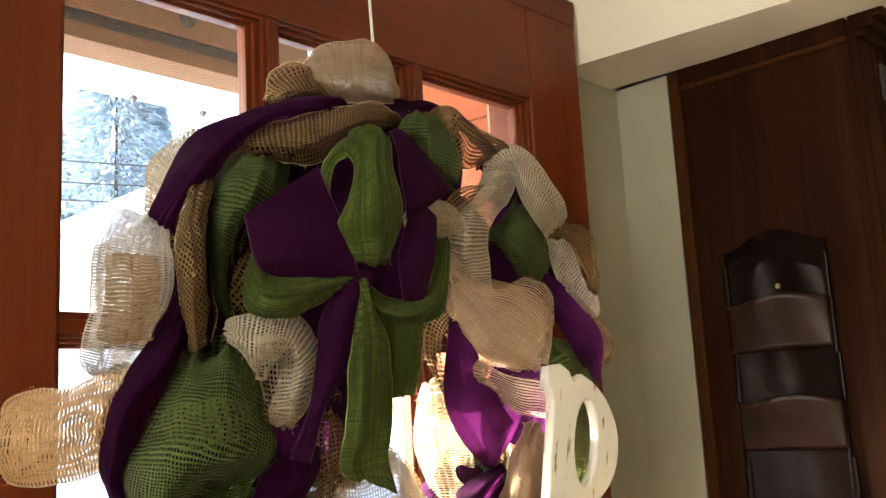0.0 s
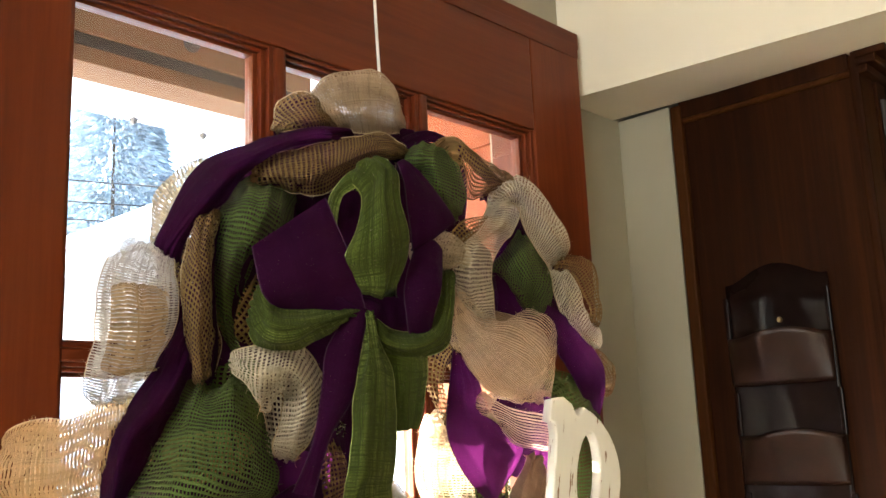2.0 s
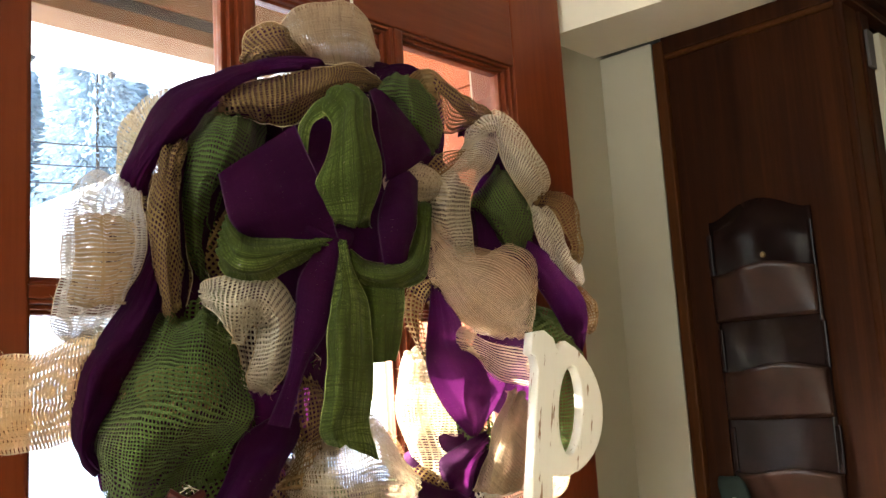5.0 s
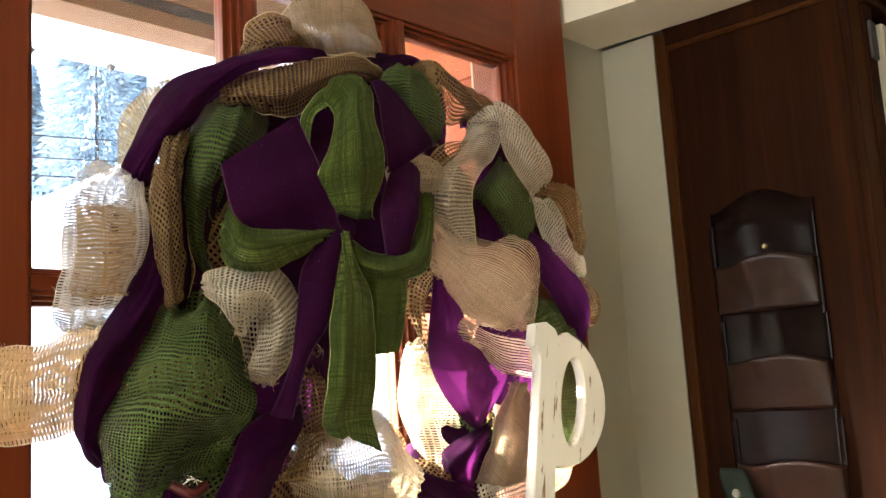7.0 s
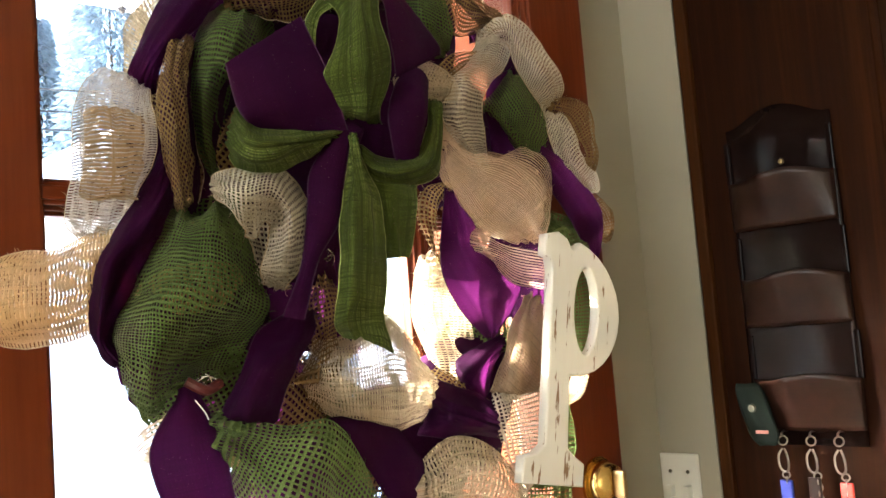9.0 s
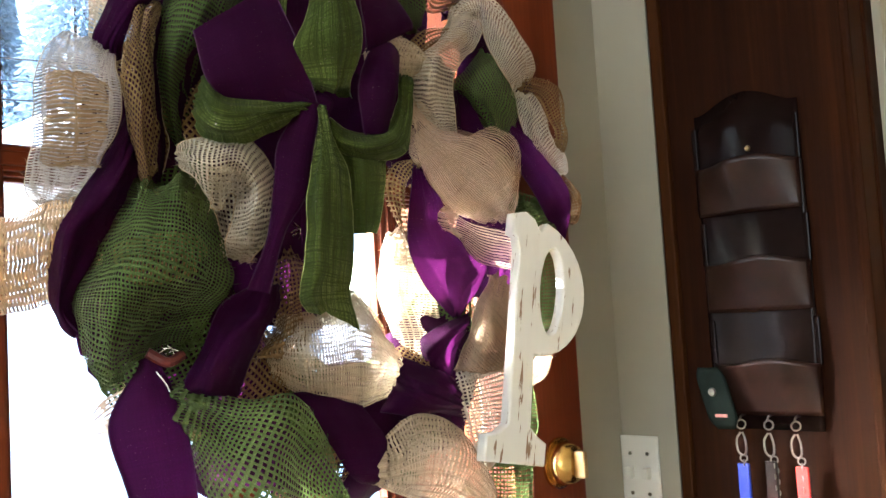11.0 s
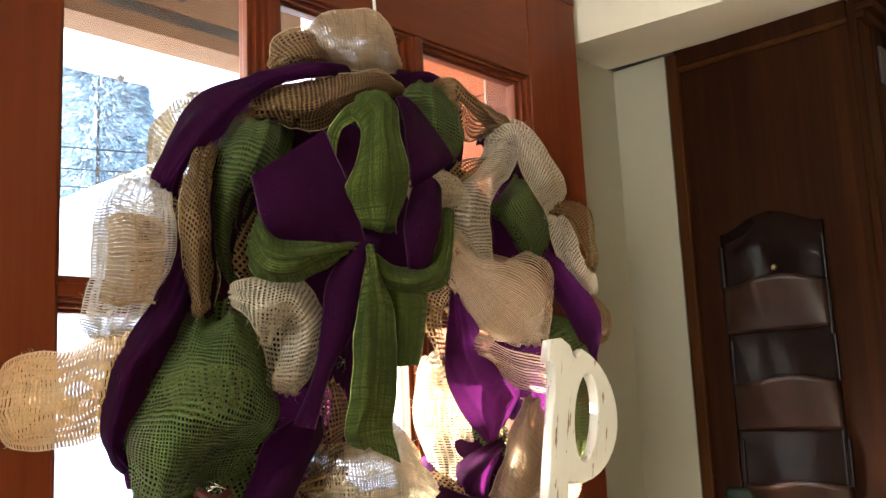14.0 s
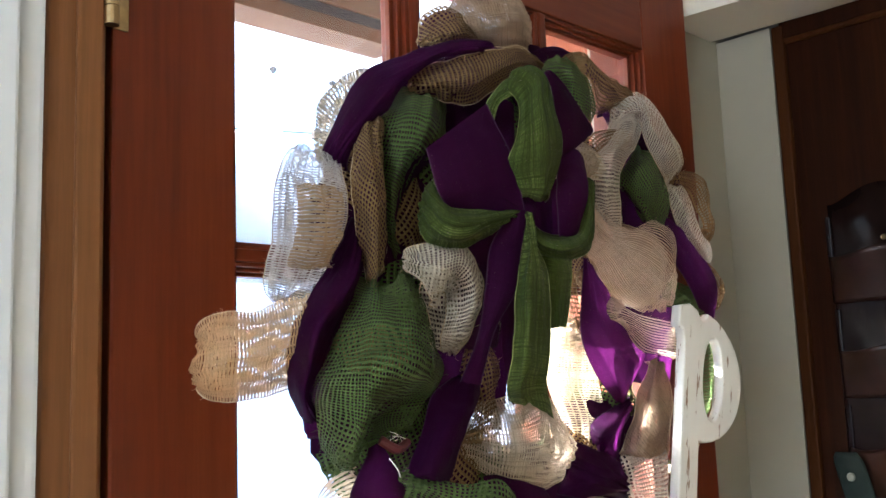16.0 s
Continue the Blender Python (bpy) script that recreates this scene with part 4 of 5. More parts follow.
strip("burlap_loop", CREAM,
      [(0.110, 0.418, 1.271), (0.120, 0.457, 1.293), (0.130, 0.505, 1.275), (0.115, 0.553, 1.222), (0.100, 0.569, 1.189)],
      [(0.100, 0.423, 1.227), (0.115, 0.449, 1.213), (0.130, 0.464, 1.206), (0.115, 0.512, 1.193), (0.100, 0.545, 1.182)],
      0.04, (0.03, 0.03))
strip("loop_or_backing", PURPLE,
      [(0.130, 0.157, 1.356), (0.143, 0.129, 1.324), (0.147, 0.137, 1.282), (0.140, 0.150, 1.256)],
      [(0.130, 0.178, 1.361), (0.150, 0.183, 1.329), (0.157, 0.186, 1.286), (0.150, 0.195, 1.247)],
      0.015, (0.03, 0.02), hem=PLUM_EDGE, ripple=0.0015, fold=0.004)
strip("burlap_loop", GREEN,
      [(0.150, 0.184, 1.347), (0.165, 0.231, 1.331), (0.180, 0.263, 1.332), (0.165, 0.304, 1.299), (0.150, 0.337, 1.242)],
      [(0.140, 0.192, 1.316), (0.155, 0.193, 1.273), (0.170, 0.210, 1.238), (0.160, 0.258, 1.214), (0.150, 0.312, 1.205)],
      0.035, (0.03, 0.03), dents=((0.3, 0.55, 0.03, 0.02), (0.6, 0.4, 0.03, 0.03)))
strip("loop_or_backing", PURPLE,
      [(0.110, 0.315, 1.321), (0.115, 0.349, 1.281), (0.120, 0.374, 1.244)],
      [(0.110, 0.397, 1.308), (0.115, 0.421, 1.271), (0.120, 0.411, 1.246)],
      0.01, (0.03, 0.03), ripple=0.0015, fold=0.004)
strip("burlap_loop", PEACH,
      [(0.080, 0.179, 1.344), (0.075, 0.161, 1.336), (0.070, 0.151, 1.323)],
      [(0.080, 0.182, 1.307), (0.075, 0.171, 1.305), (0.070, 0.158, 1.309)],
      0.015, (0.02, 0.0))
strip("burlap_loop", GREEN,
      [(0.090, 0.736, 1.510), (0.090, 0.760, 1.454), (0.090, 0.752, 1.385), (0.090, 0.711, 1.346)],
      [(0.100, 0.654, 1.493), (0.100, 0.663, 1.440), (0.100, 0.666, 1.388), (0.100, 0.666, 1.349)],
      0.02, (0.03, 0.03))
strip("burlap_loop", GREEN,
      [(0.090, 0.683, 1.303), (0.090, 0.689, 1.256), (0.090, 0.670, 1.214)],
      [(0.100, 0.639, 1.307), (0.100, 0.628, 1.265), (0.100, 0.622, 1.222)],
      0.012, (0.03, 0.03))
strip("burlap_loop", GREEN,
      [(0.100, 0.574, 1.227), (0.100, 0.569, 1.189), (0.100, 0.569, 1.154)],
      [(0.100, 0.662, 1.219), (0.100, 0.659, 1.172), (0.100, 0.645, 1.138)],
      0.02, (0.03, 0.03))
strip("burlap_loop", CREAM,
      [(0.070, 0.759, 1.326), (0.070, 0.744, 1.304), (0.070, 0.708, 1.294)],
      [(0.075, 0.718, 1.333), (0.075, 0.711, 1.320), (0.075, 0.686, 1.303)],
      0.006, (0.03, 0.03))
strip("burlap_loop", CREAM,
      [(0.140, 0.398, 1.638), (0.140, 0.430, 1.656), (0.140, 0.462, 1.654), (0.140, 0.476, 1.639)],
      [(0.140, 0.431, 1.619), (0.140, 0.447, 1.618), (0.140, 0.459, 1.621), (0.140, 0.472, 1.626)],
      0.014, (0.03, 0.03))
strip("burlap_loop", JUTE,
      [(0.120, 0.480, 1.664), (0.120, 0.503, 1.682), (0.120, 0.550, 1.692)],
      [(0.120, 0.490, 1.638), (0.120, 0.519, 1.657), (0.120, 0.557, 1.674)],
      0.012, (0.03, 0.03))

# more plum backings, added where the window would shine through
drape("loop_or_backing", PURPLE, [
    [(0.090, 0.236, 1.324), (0.110, 0.255, 1.325), (0.110, 0.289, 1.316), (0.090, 0.335, 1.299)],
    [(0.090, 0.239, 1.294), (0.120, 0.257, 1.292), (0.120, 0.297, 1.282), (0.090, 0.365, 1.264)],
    [(0.090, 0.259, 1.258), (0.110, 0.284, 1.253), (0.110, 0.327, 1.242), (0.090, 0.390, 1.229)],
], hem=None, fold=0.004, ripple=0.002)
drape("loop_or_backing", PURPLE, [
    [(0.050, 0.362, 1.776), (0.060, 0.395, 1.782), (0.060, 0.443, 1.791), (0.050, 0.500, 1.799)],
    [(0.055, 0.357, 1.760), (0.070, 0.386, 1.762), (0.070, 0.433, 1.771), (0.055, 0.494, 1.782)],
    [(0.055, 0.357, 1.743), (0.070, 0.385, 1.744), (0.070, 0.432, 1.753), (0.055, 0.493, 1.766)],
], tuck=(0.0, 0.01), hem=None, fold=0.003, ripple=0.0015)
drape("loop_or_backing", PURPLE, [
    [(0.060, 0.622, 1.512), (0.075, 0.634, 1.512), (0.075, 0.666, 1.513), (0.060, 0.725, 1.513)],
    [(0.060, 0.598, 1.480), (0.080, 0.610, 1.478), (0.080, 0.645, 1.478), (0.060, 0.726, 1.478)],
    [(0.060, 0.604, 1.441), (0.075, 0.616, 1.439), (0.075, 0.652, 1.437), (0.060, 0.721, 1.437)],
    [(0.060, 0.621, 1.409), (0.070, 0.634, 1.406), (0.070, 0.660, 1.405), (0.060, 0.711, 1.403)],
], hem=None, fold=0.004, ripple=0.002)
drape("loop_or_backing", PURPLE, [
    [(0.060, 0.202, 1.498), (0.070, 0.217, 1.497), (0.070, 0.240, 1.497), (0.060, 0.270, 1.498)],
    [(0.060, 0.160, 1.444), (0.075, 0.198, 1.441), (0.075, 0.235, 1.440), (0.060, 0.286, 1.438)],
    [(0.060, 0.148, 1.409), (0.075, 0.192, 1.406), (0.075, 0.234, 1.402), (0.060, 0.285, 1.398)],
    [(0.060, 0.150, 1.375), (0.070, 0.183, 1.374), (0.070, 0.214, 1.380), (0.060, 0.259, 1.387)],
], hem=None, fold=0.004, ripple=0.002)
drape("loop_or_backing", PURPLE, [
    [(0.060, 0.308, 1.729), (0.090, 0.318, 1.728), (0.090, 0.353, 1.738), (0.070, 0.408, 1.749)],
    [(0.060, 0.307, 1.698), (0.100, 0.309, 1.688), (0.100, 0.343, 1.694), (0.070, 0.406, 1.712)],
    [(0.060, 0.312, 1.665), (0.100, 0.308, 1.656), (0.100, 0.341, 1.661), (0.070, 0.404, 1.676)],
], hem=None, fold=0.004, ripple=0.002)
drape("loop_or_backing", PURPLE, [
    [(0.050, 0.275, 1.576), (0.075, 0.298, 1.574), (0.080, 0.333, 1.576), (0.060, 0.396, 1.583)],
    [(0.050, 0.277, 1.509), (0.085, 0.288, 1.506), (0.090, 0.323, 1.506), (0.060, 0.393, 1.510)],
    [(0.050, 0.281, 1.448), (0.085, 0.286, 1.447), (0.090, 0.320, 1.445), (0.060, 0.386, 1.444)],
    [(0.050, 0.286, 1.393), (0.075, 0.298, 1.392), (0.080, 0.326, 1.390), (0.060, 0.376, 1.385)],
], hem=None, fold=0.006, ripple=0.002)
drape("loop_or_backing", PURPLE, [
    [(0.040, 0.242, 1.699), (0.060, 0.263, 1.714), (0.060, 0.301, 1.727), (0.050, 0.349, 1.728)],
    [(0.040, 0.236, 1.658), (0.070, 0.249, 1.659), (0.070, 0.285, 1.664), (0.050, 0.347, 1.678)],
    [(0.040, 0.238, 1.611), (0.060, 0.254, 1.610), (0.060, 0.291, 1.613), (0.050, 0.345, 1.621)],
], hem=None, fold=0.006, ripple=0.002)
drape("loop_or_backing", PURPLE, [
    [(0.050, 0.476, 1.777), (0.070, 0.487, 1.776), (0.070, 0.519, 1.779), (0.050, 0.578, 1.784)],
    [(0.050, 0.474, 1.741), (0.080, 0.475, 1.734), (0.080, 0.510, 1.737), (0.050, 0.585, 1.747)],
    [(0.050, 0.480, 1.697), (0.075, 0.481, 1.689), (0.075, 0.511, 1.690), (0.050, 0.581, 1.702)],
], hem=None, fold=0.006, ripple=0.002)
drape("loop_or_backing", PURPLE, [
    [(0.040, 0.654, 1.711), (0.055, 0.669, 1.713), (0.055, 0.703, 1.714), (0.040, 0.751, 1.712)],
    [(0.040, 0.638, 1.652), (0.060, 0.657, 1.650), (0.060, 0.702, 1.655), (0.040, 0.763, 1.657)],
    [(0.040, 0.643, 1.596), (0.055, 0.657, 1.592), (0.055, 0.701, 1.591), (0.040, 0.762, 1.597)],
], hem=None, fold=0.006, ripple=0.002)
# lofted loops of the front layer
drape("burlap_loop", GREEN, [
    [(0.100, 0.178, 1.510), (0.115, 0.184, 1.507), (0.120, 0.197, 1.506), (0.120, 0.212, 1.511), (0.100, 0.237, 1.517)],
    [(0.105, 0.161, 1.477), (0.150, 0.153, 1.482), (0.165, 0.163, 1.485), (0.155, 0.194, 1.486), (0.115, 0.241, 1.484)],
    [(0.105, 0.139, 1.441), (0.165, 0.133, 1.451), (0.190, 0.144, 1.454), (0.180, 0.181, 1.449), (0.125, 0.246, 1.437)],
    [(0.105, 0.124, 1.419), (0.175, 0.116, 1.423), (0.200, 0.131, 1.426), (0.185, 0.175, 1.423), (0.130, 0.242, 1.417)],
    [(0.105, 0.125, 1.394), (0.185, 0.108, 1.385), (0.130, 0.164, 1.386), (0.100, 0.202, 1.392), (0.125, 0.230, 1.400)],
    [(0.100, 0.134, 1.367), (0.130, 0.136, 1.352), (0.140, 0.149, 1.367), (0.130, 0.178, 1.373), (0.110, 0.229, 1.378)],
], bias=8, double=0.0, fold=0.006)
drape("burlap_loop", GREEN, [
    [(0.090, 0.233, 1.683), (0.100, 0.241, 1.686), (0.100, 0.259, 1.691), (0.100, 0.277, 1.691), (0.090, 0.297, 1.686)],
    [(0.090, 0.214, 1.657), (0.135, 0.206, 1.657), (0.150, 0.217, 1.658), (0.140, 0.244, 1.662), (0.110, 0.281, 1.660)],
    [(0.090, 0.207, 1.626), (0.145, 0.190, 1.618), (0.165, 0.198, 1.620), (0.150, 0.227, 1.627), (0.110, 0.277, 1.636)],
    [(0.090, 0.206, 1.600), (0.135, 0.191, 1.590), (0.130, 0.208, 1.593), (0.100, 0.245, 1.604), (0.080, 0.277, 1.614)],
    [(0.085, 0.215, 1.567), (0.115, 0.205, 1.562), (0.100, 0.224, 1.566), (0.070, 0.256, 1.572), (0.050, 0.282, 1.577)],
    [(0.070, 0.232, 1.534), (0.090, 0.227, 1.530), (0.080, 0.241, 1.530), (0.060, 0.262, 1.533), (0.050, 0.277, 1.535)],
], bias=12, fold=0.006)
drape("burlap_loop", JUTE, [
    [(0.090, 0.192, 1.646), (0.105, 0.188, 1.646), (0.110, 0.192, 1.647), (0.105, 0.201, 1.648), (0.090, 0.214, 1.651)],
    [(0.100, 0.176, 1.609), (0.135, 0.161, 1.604), (0.145, 0.162, 1.604), (0.135, 0.178, 1.607), (0.100, 0.204, 1.613)],
    [(0.105, 0.170, 1.575), (0.145, 0.152, 1.569), (0.155, 0.156, 1.569), (0.145, 0.172, 1.571), (0.105, 0.202, 1.576)],
    [(0.105, 0.171, 1.541), (0.145, 0.154, 1.536), (0.155, 0.158, 1.536), (0.140, 0.177, 1.538), (0.100, 0.209, 1.542)],
    [(0.100, 0.183, 1.515), (0.130, 0.169, 1.512), (0.135, 0.172, 1.511), (0.125, 0.185, 1.513), (0.100, 0.205, 1.519)],
    [(0.090, 0.197, 1.504), (0.100, 0.193, 1.502), (0.100, 0.194, 1.501), (0.100, 0.196, 1.502), (0.090, 0.203, 1.505)],
], bias=32)
drape("burlap_loop", WHITE_BURLAP, [
    [(0.150, 0.190, 1.523), (0.155, 0.186, 1.516), (0.140, 0.196, 1.511)],
    [(0.165, 0.193, 1.525), (0.190, 0.173, 1.508), (0.160, 0.197, 1.496)],
    [(0.165, 0.214, 1.529), (0.200, 0.183, 1.505), (0.150, 0.217, 1.477)],
    [(0.160, 0.245, 1.532), (0.195, 0.210, 1.510), (0.130, 0.245, 1.492)],
    [(0.150, 0.272, 1.514), (0.190, 0.229, 1.496), (0.130, 0.254, 1.493)],
    [(0.145, 0.283, 1.491), (0.185, 0.232, 1.475), (0.145, 0.235, 1.475)],
    [(0.140, 0.275, 1.459), (0.165, 0.239, 1.454), (0.150, 0.226, 1.455)],
    [(0.130, 0.264, 1.440), (0.140, 0.246, 1.442), (0.140, 0.235, 1.445)],
], double=0.0, fold=0.003)
drape("loop_or_backing", PURPLE, [
    [(0.085, 0.183, 1.560), (0.100, 0.179, 1.549), (0.100, 0.184, 1.540), (0.090, 0.191, 1.523)],
    [(0.085, 0.162, 1.525), (0.115, 0.153, 1.513), (0.125, 0.156, 1.505), (0.100, 0.179, 1.503)],
    [(0.080, 0.141, 1.489), (0.125, 0.129, 1.482), (0.120, 0.143, 1.480), (0.090, 0.173, 1.480)],
    [(0.080, 0.125, 1.466), (0.130, 0.111, 1.458), (0.105, 0.137, 1.456), (0.085, 0.162, 1.458)],
    [(0.080, 0.118, 1.437), (0.125, 0.106, 1.430), (0.110, 0.125, 1.427), (0.090, 0.147, 1.433)],
    [(0.080, 0.119, 1.410), (0.115, 0.108, 1.407), (0.110, 0.117, 1.406), (0.090, 0.134, 1.410)],
    [(0.080, 0.133, 1.388), (0.100, 0.127, 1.390), (0.100, 0.130, 1.392), (0.085, 0.140, 1.396)],
], hem=PLUM_EDGE, fold=0.007, ripple=0.0022)
drape("loop_or_backing", PURPLE, [
    [(0.110, 0.348, 1.753), (0.115, 0.344, 1.747), (0.115, 0.344, 1.742), (0.110, 0.347, 1.740)],
    [(0.120, 0.296, 1.742), (0.135, 0.283, 1.729), (0.135, 0.282, 1.724), (0.120, 0.292, 1.726)],
    [(0.120, 0.255, 1.726), (0.140, 0.240, 1.710), (0.140, 0.238, 1.704), (0.120, 0.249, 1.706)],
    [(0.115, 0.226, 1.713), (0.140, 0.208, 1.691), (0.140, 0.207, 1.682), (0.115, 0.222, 1.681)],
    [(0.105, 0.196, 1.696), (0.130, 0.185, 1.677), (0.140, 0.186, 1.663), (0.115, 0.207, 1.660)],
    [(0.095, 0.180, 1.673), (0.120, 0.172, 1.657), (0.125, 0.178, 1.647), (0.110, 0.195, 1.647)],
    [(0.085, 0.169, 1.644), (0.105, 0.164, 1.634), (0.110, 0.171, 1.630), (0.100, 0.182, 1.631)],
    [(0.075, 0.162, 1.620), (0.085, 0.164, 1.616), (0.090, 0.169, 1.612), (0.085, 0.181, 1.610)],
], hem=PLUM_EDGE, fold=0.005, ripple=0.0018)
drape("mesh_loop", SHEER, [
    [(0.050, 0.146, 1.624), (0.070, 0.149, 1.622), (0.080, 0.161, 1.618), (0.070, 0.184, 1.616)],
    [(0.060, 0.126, 1.604), (0.100, 0.124, 1.596), (0.115, 0.137, 1.593), (0.090, 0.174, 1.596)],
    [(0.060, 0.120, 1.578), (0.105, 0.117, 1.571), (0.120, 0.131, 1.569), (0.090, 0.176, 1.575)],
    [(0.055, 0.123, 1.547), (0.100, 0.117, 1.541), (0.115, 0.132, 1.541), (0.085, 0.175, 1.551)],
    [(0.050, 0.119, 1.521), (0.090, 0.118, 1.516), (0.100, 0.133, 1.516), (0.080, 0.165, 1.523)],
    [(0.045, 0.119, 1.499), (0.075, 0.118, 1.493), (0.080, 0.132, 1.494), (0.070, 0.153, 1.498)],
    [(0.035, 0.133, 1.492), (0.045, 0.138, 1.490), (0.050, 0.145, 1.490), (0.050, 0.157, 1.495)],
], double=0.03)
drape("burlap_loop", WHITE_BURLAP, [
    [(0.120, 0.234, 1.514), (0.125, 0.245, 1.514), (0.125, 0.259, 1.513), (0.115, 0.281, 1.511)],
    [(0.115, 0.237, 1.493), (0.110, 0.255, 1.492), (0.115, 0.266, 1.491), (0.115, 0.281, 1.491)],
    [(0.120, 0.242, 1.472), (0.115, 0.254, 1.471), (0.120, 0.261, 1.469), (0.115, 0.280, 1.469)],
    [(0.115, 0.247, 1.447), (0.115, 0.256, 1.446), (0.115, 0.264, 1.445), (0.110, 0.280, 1.447)],
], fold=0.003)
drape("burlap_loop", TAN_BAND, [
    [(0.118, 0.103, 1.574), (0.130, 0.110, 1.575), (0.135, 0.123, 1.573), (0.120, 0.145, 1.571)],
    [(0.120, 0.102, 1.554), (0.140, 0.105, 1.552), (0.145, 0.120, 1.552), (0.120, 0.149, 1.558)],
    [(0.115, 0.104, 1.534), (0.135, 0.108, 1.531), (0.140, 0.121, 1.532), (0.115, 0.150, 1.540)],
    [(0.100, 0.106, 1.515), (0.120, 0.111, 1.512), (0.120, 0.127, 1.514), (0.100, 0.149, 1.518)],
], double=0.0, fold=0.004)
drape("burlap_loop", PEACH_ARC, [
    [(0.075, 0.152, 1.496), (0.085, 0.147, 1.474), (0.085, 0.144, 1.450), (0.070, 0.140, 1.422)],
    [(0.060, 0.133, 1.490), (0.095, 0.112, 1.468), (0.095, 0.110, 1.441), (0.060, 0.129, 1.413)],
    [(0.050, 0.109, 1.480), (0.100, 0.078, 1.458), (0.100, 0.076, 1.432), (0.050, 0.105, 1.407)],
    [(0.035, 0.091, 1.480), (0.095, 0.054, 1.458), (0.095, 0.053, 1.431), (0.035, 0.088, 1.405)],
    [(0.030, 0.074, 1.473), (0.075, 0.044, 1.455), (0.075, 0.043, 1.429), (0.030, 0.073, 1.409)],
    [(0.020, 0.071, 1.463), (0.045, 0.053, 1.450), (0.045, 0.052, 1.430), (0.020, 0.071, 1.416)],
    [(0.012, 0.078, 1.459), (0.020, 0.070, 1.449), (0.020, 0.070, 1.432), (0.012, 0.078, 1.421)],
], tuck=(0.03, 0.0), double=0.03, fold=0.007)
drape("burlap_loop", JUTE, [
    [(0.100, 0.247, 1.706), (0.115, 0.234, 1.692), (0.120, 0.228, 1.682), (0.110, 0.237, 1.680)],
    [(0.115, 0.267, 1.714), (0.140, 0.245, 1.690), (0.145, 0.239, 1.678), (0.120, 0.262, 1.676)],
    [(0.120, 0.301, 1.728), (0.150, 0.274, 1.698), (0.155, 0.266, 1.680), (0.130, 0.282, 1.670)],
    [(0.120, 0.342, 1.740), (0.150, 0.313, 1.714), (0.155, 0.303, 1.698), (0.130, 0.311, 1.682)],
    [(0.115, 0.384, 1.755), (0.140, 0.360, 1.735), (0.145, 0.348, 1.720), (0.130, 0.350, 1.707)],
    [(0.100, 0.436, 1.757), (0.115, 0.420, 1.744), (0.115, 0.413, 1.737), (0.100, 0.417, 1.734)],
], bias=6)
drape("burlap_loop", JUTE_PALE, [
    [(0.050, 0.344, 1.804), (0.070, 0.333, 1.786), (0.080, 0.334, 1.769), (0.070, 0.360, 1.763)],
    [(0.050, 0.368, 1.828), (0.100, 0.332, 1.788), (0.110, 0.331, 1.765), (0.090, 0.361, 1.756)],
    [(0.050, 0.407, 1.847), (0.110, 0.357, 1.797), (0.125, 0.349, 1.767), (0.100, 0.376, 1.757)],
    [(0.050, 0.447, 1.855), (0.110, 0.393, 1.803), (0.120, 0.384, 1.776), (0.100, 0.401, 1.760)],
    [(0.050, 0.476, 1.843), (0.085, 0.441, 1.811), (0.095, 0.428, 1.786), (0.080, 0.438, 1.774)],
    [(0.040, 0.494, 1.822), (0.050, 0.483, 1.810), (0.060, 0.472, 1.796), (0.060, 0.468, 1.786)],
], double=0.02, fold=0.005)
drape("burlap_loop", JUTE, [
    [(0.060, 0.295, 1.757), (0.070, 0.289, 1.751), (0.070, 0.292, 1.750), (0.060, 0.302, 1.754)],
    [(0.065, 0.299, 1.779), (0.090, 0.285, 1.758), (0.095, 0.286, 1.748), (0.080, 0.300, 1.747)],
    [(0.070, 0.316, 1.792), (0.105, 0.295, 1.763), (0.110, 0.296, 1.749), (0.085, 0.316, 1.750)],
    [(0.070, 0.347, 1.794), (0.100, 0.326, 1.769), (0.105, 0.324, 1.756), (0.085, 0.340, 1.754)],
    [(0.060, 0.391, 1.786), (0.075, 0.377, 1.774), (0.080, 0.370, 1.765), (0.070, 0.377, 1.765)],
], bias=10)
drape("burlap_loop", WHITE_BURLAP, [
    [(0.100, 0.567, 1.709), (0.130, 0.551, 1.706), (0.130, 0.569, 1.711), (0.100, 0.621, 1.717)],
    [(0.115, 0.531, 1.679), (0.145, 0.518, 1.676), (0.145, 0.540, 1.678), (0.110, 0.600, 1.685)],
    [(0.120, 0.491, 1.656), (0.160, 0.467, 1.645), (0.160, 0.489, 1.646), (0.120, 0.558, 1.658)],
    [(0.120, 0.478, 1.625), (0.165, 0.449, 1.612), (0.165, 0.469, 1.613), (0.120, 0.540, 1.628)],
    [(0.120, 0.481, 1.601), (0.155, 0.462, 1.591), (0.155, 0.483, 1.593), (0.120, 0.542, 1.605)],
    [(0.115, 0.500, 1.586), (0.140, 0.490, 1.577), (0.140, 0.507, 1.577), (0.110, 0.557, 1.582)],
    [(0.100, 0.543, 1.574), (0.110, 0.540, 1.571), (0.110, 0.550, 1.570), (0.100, 0.571, 1.572)],
], double=0.0, fold=0.006)
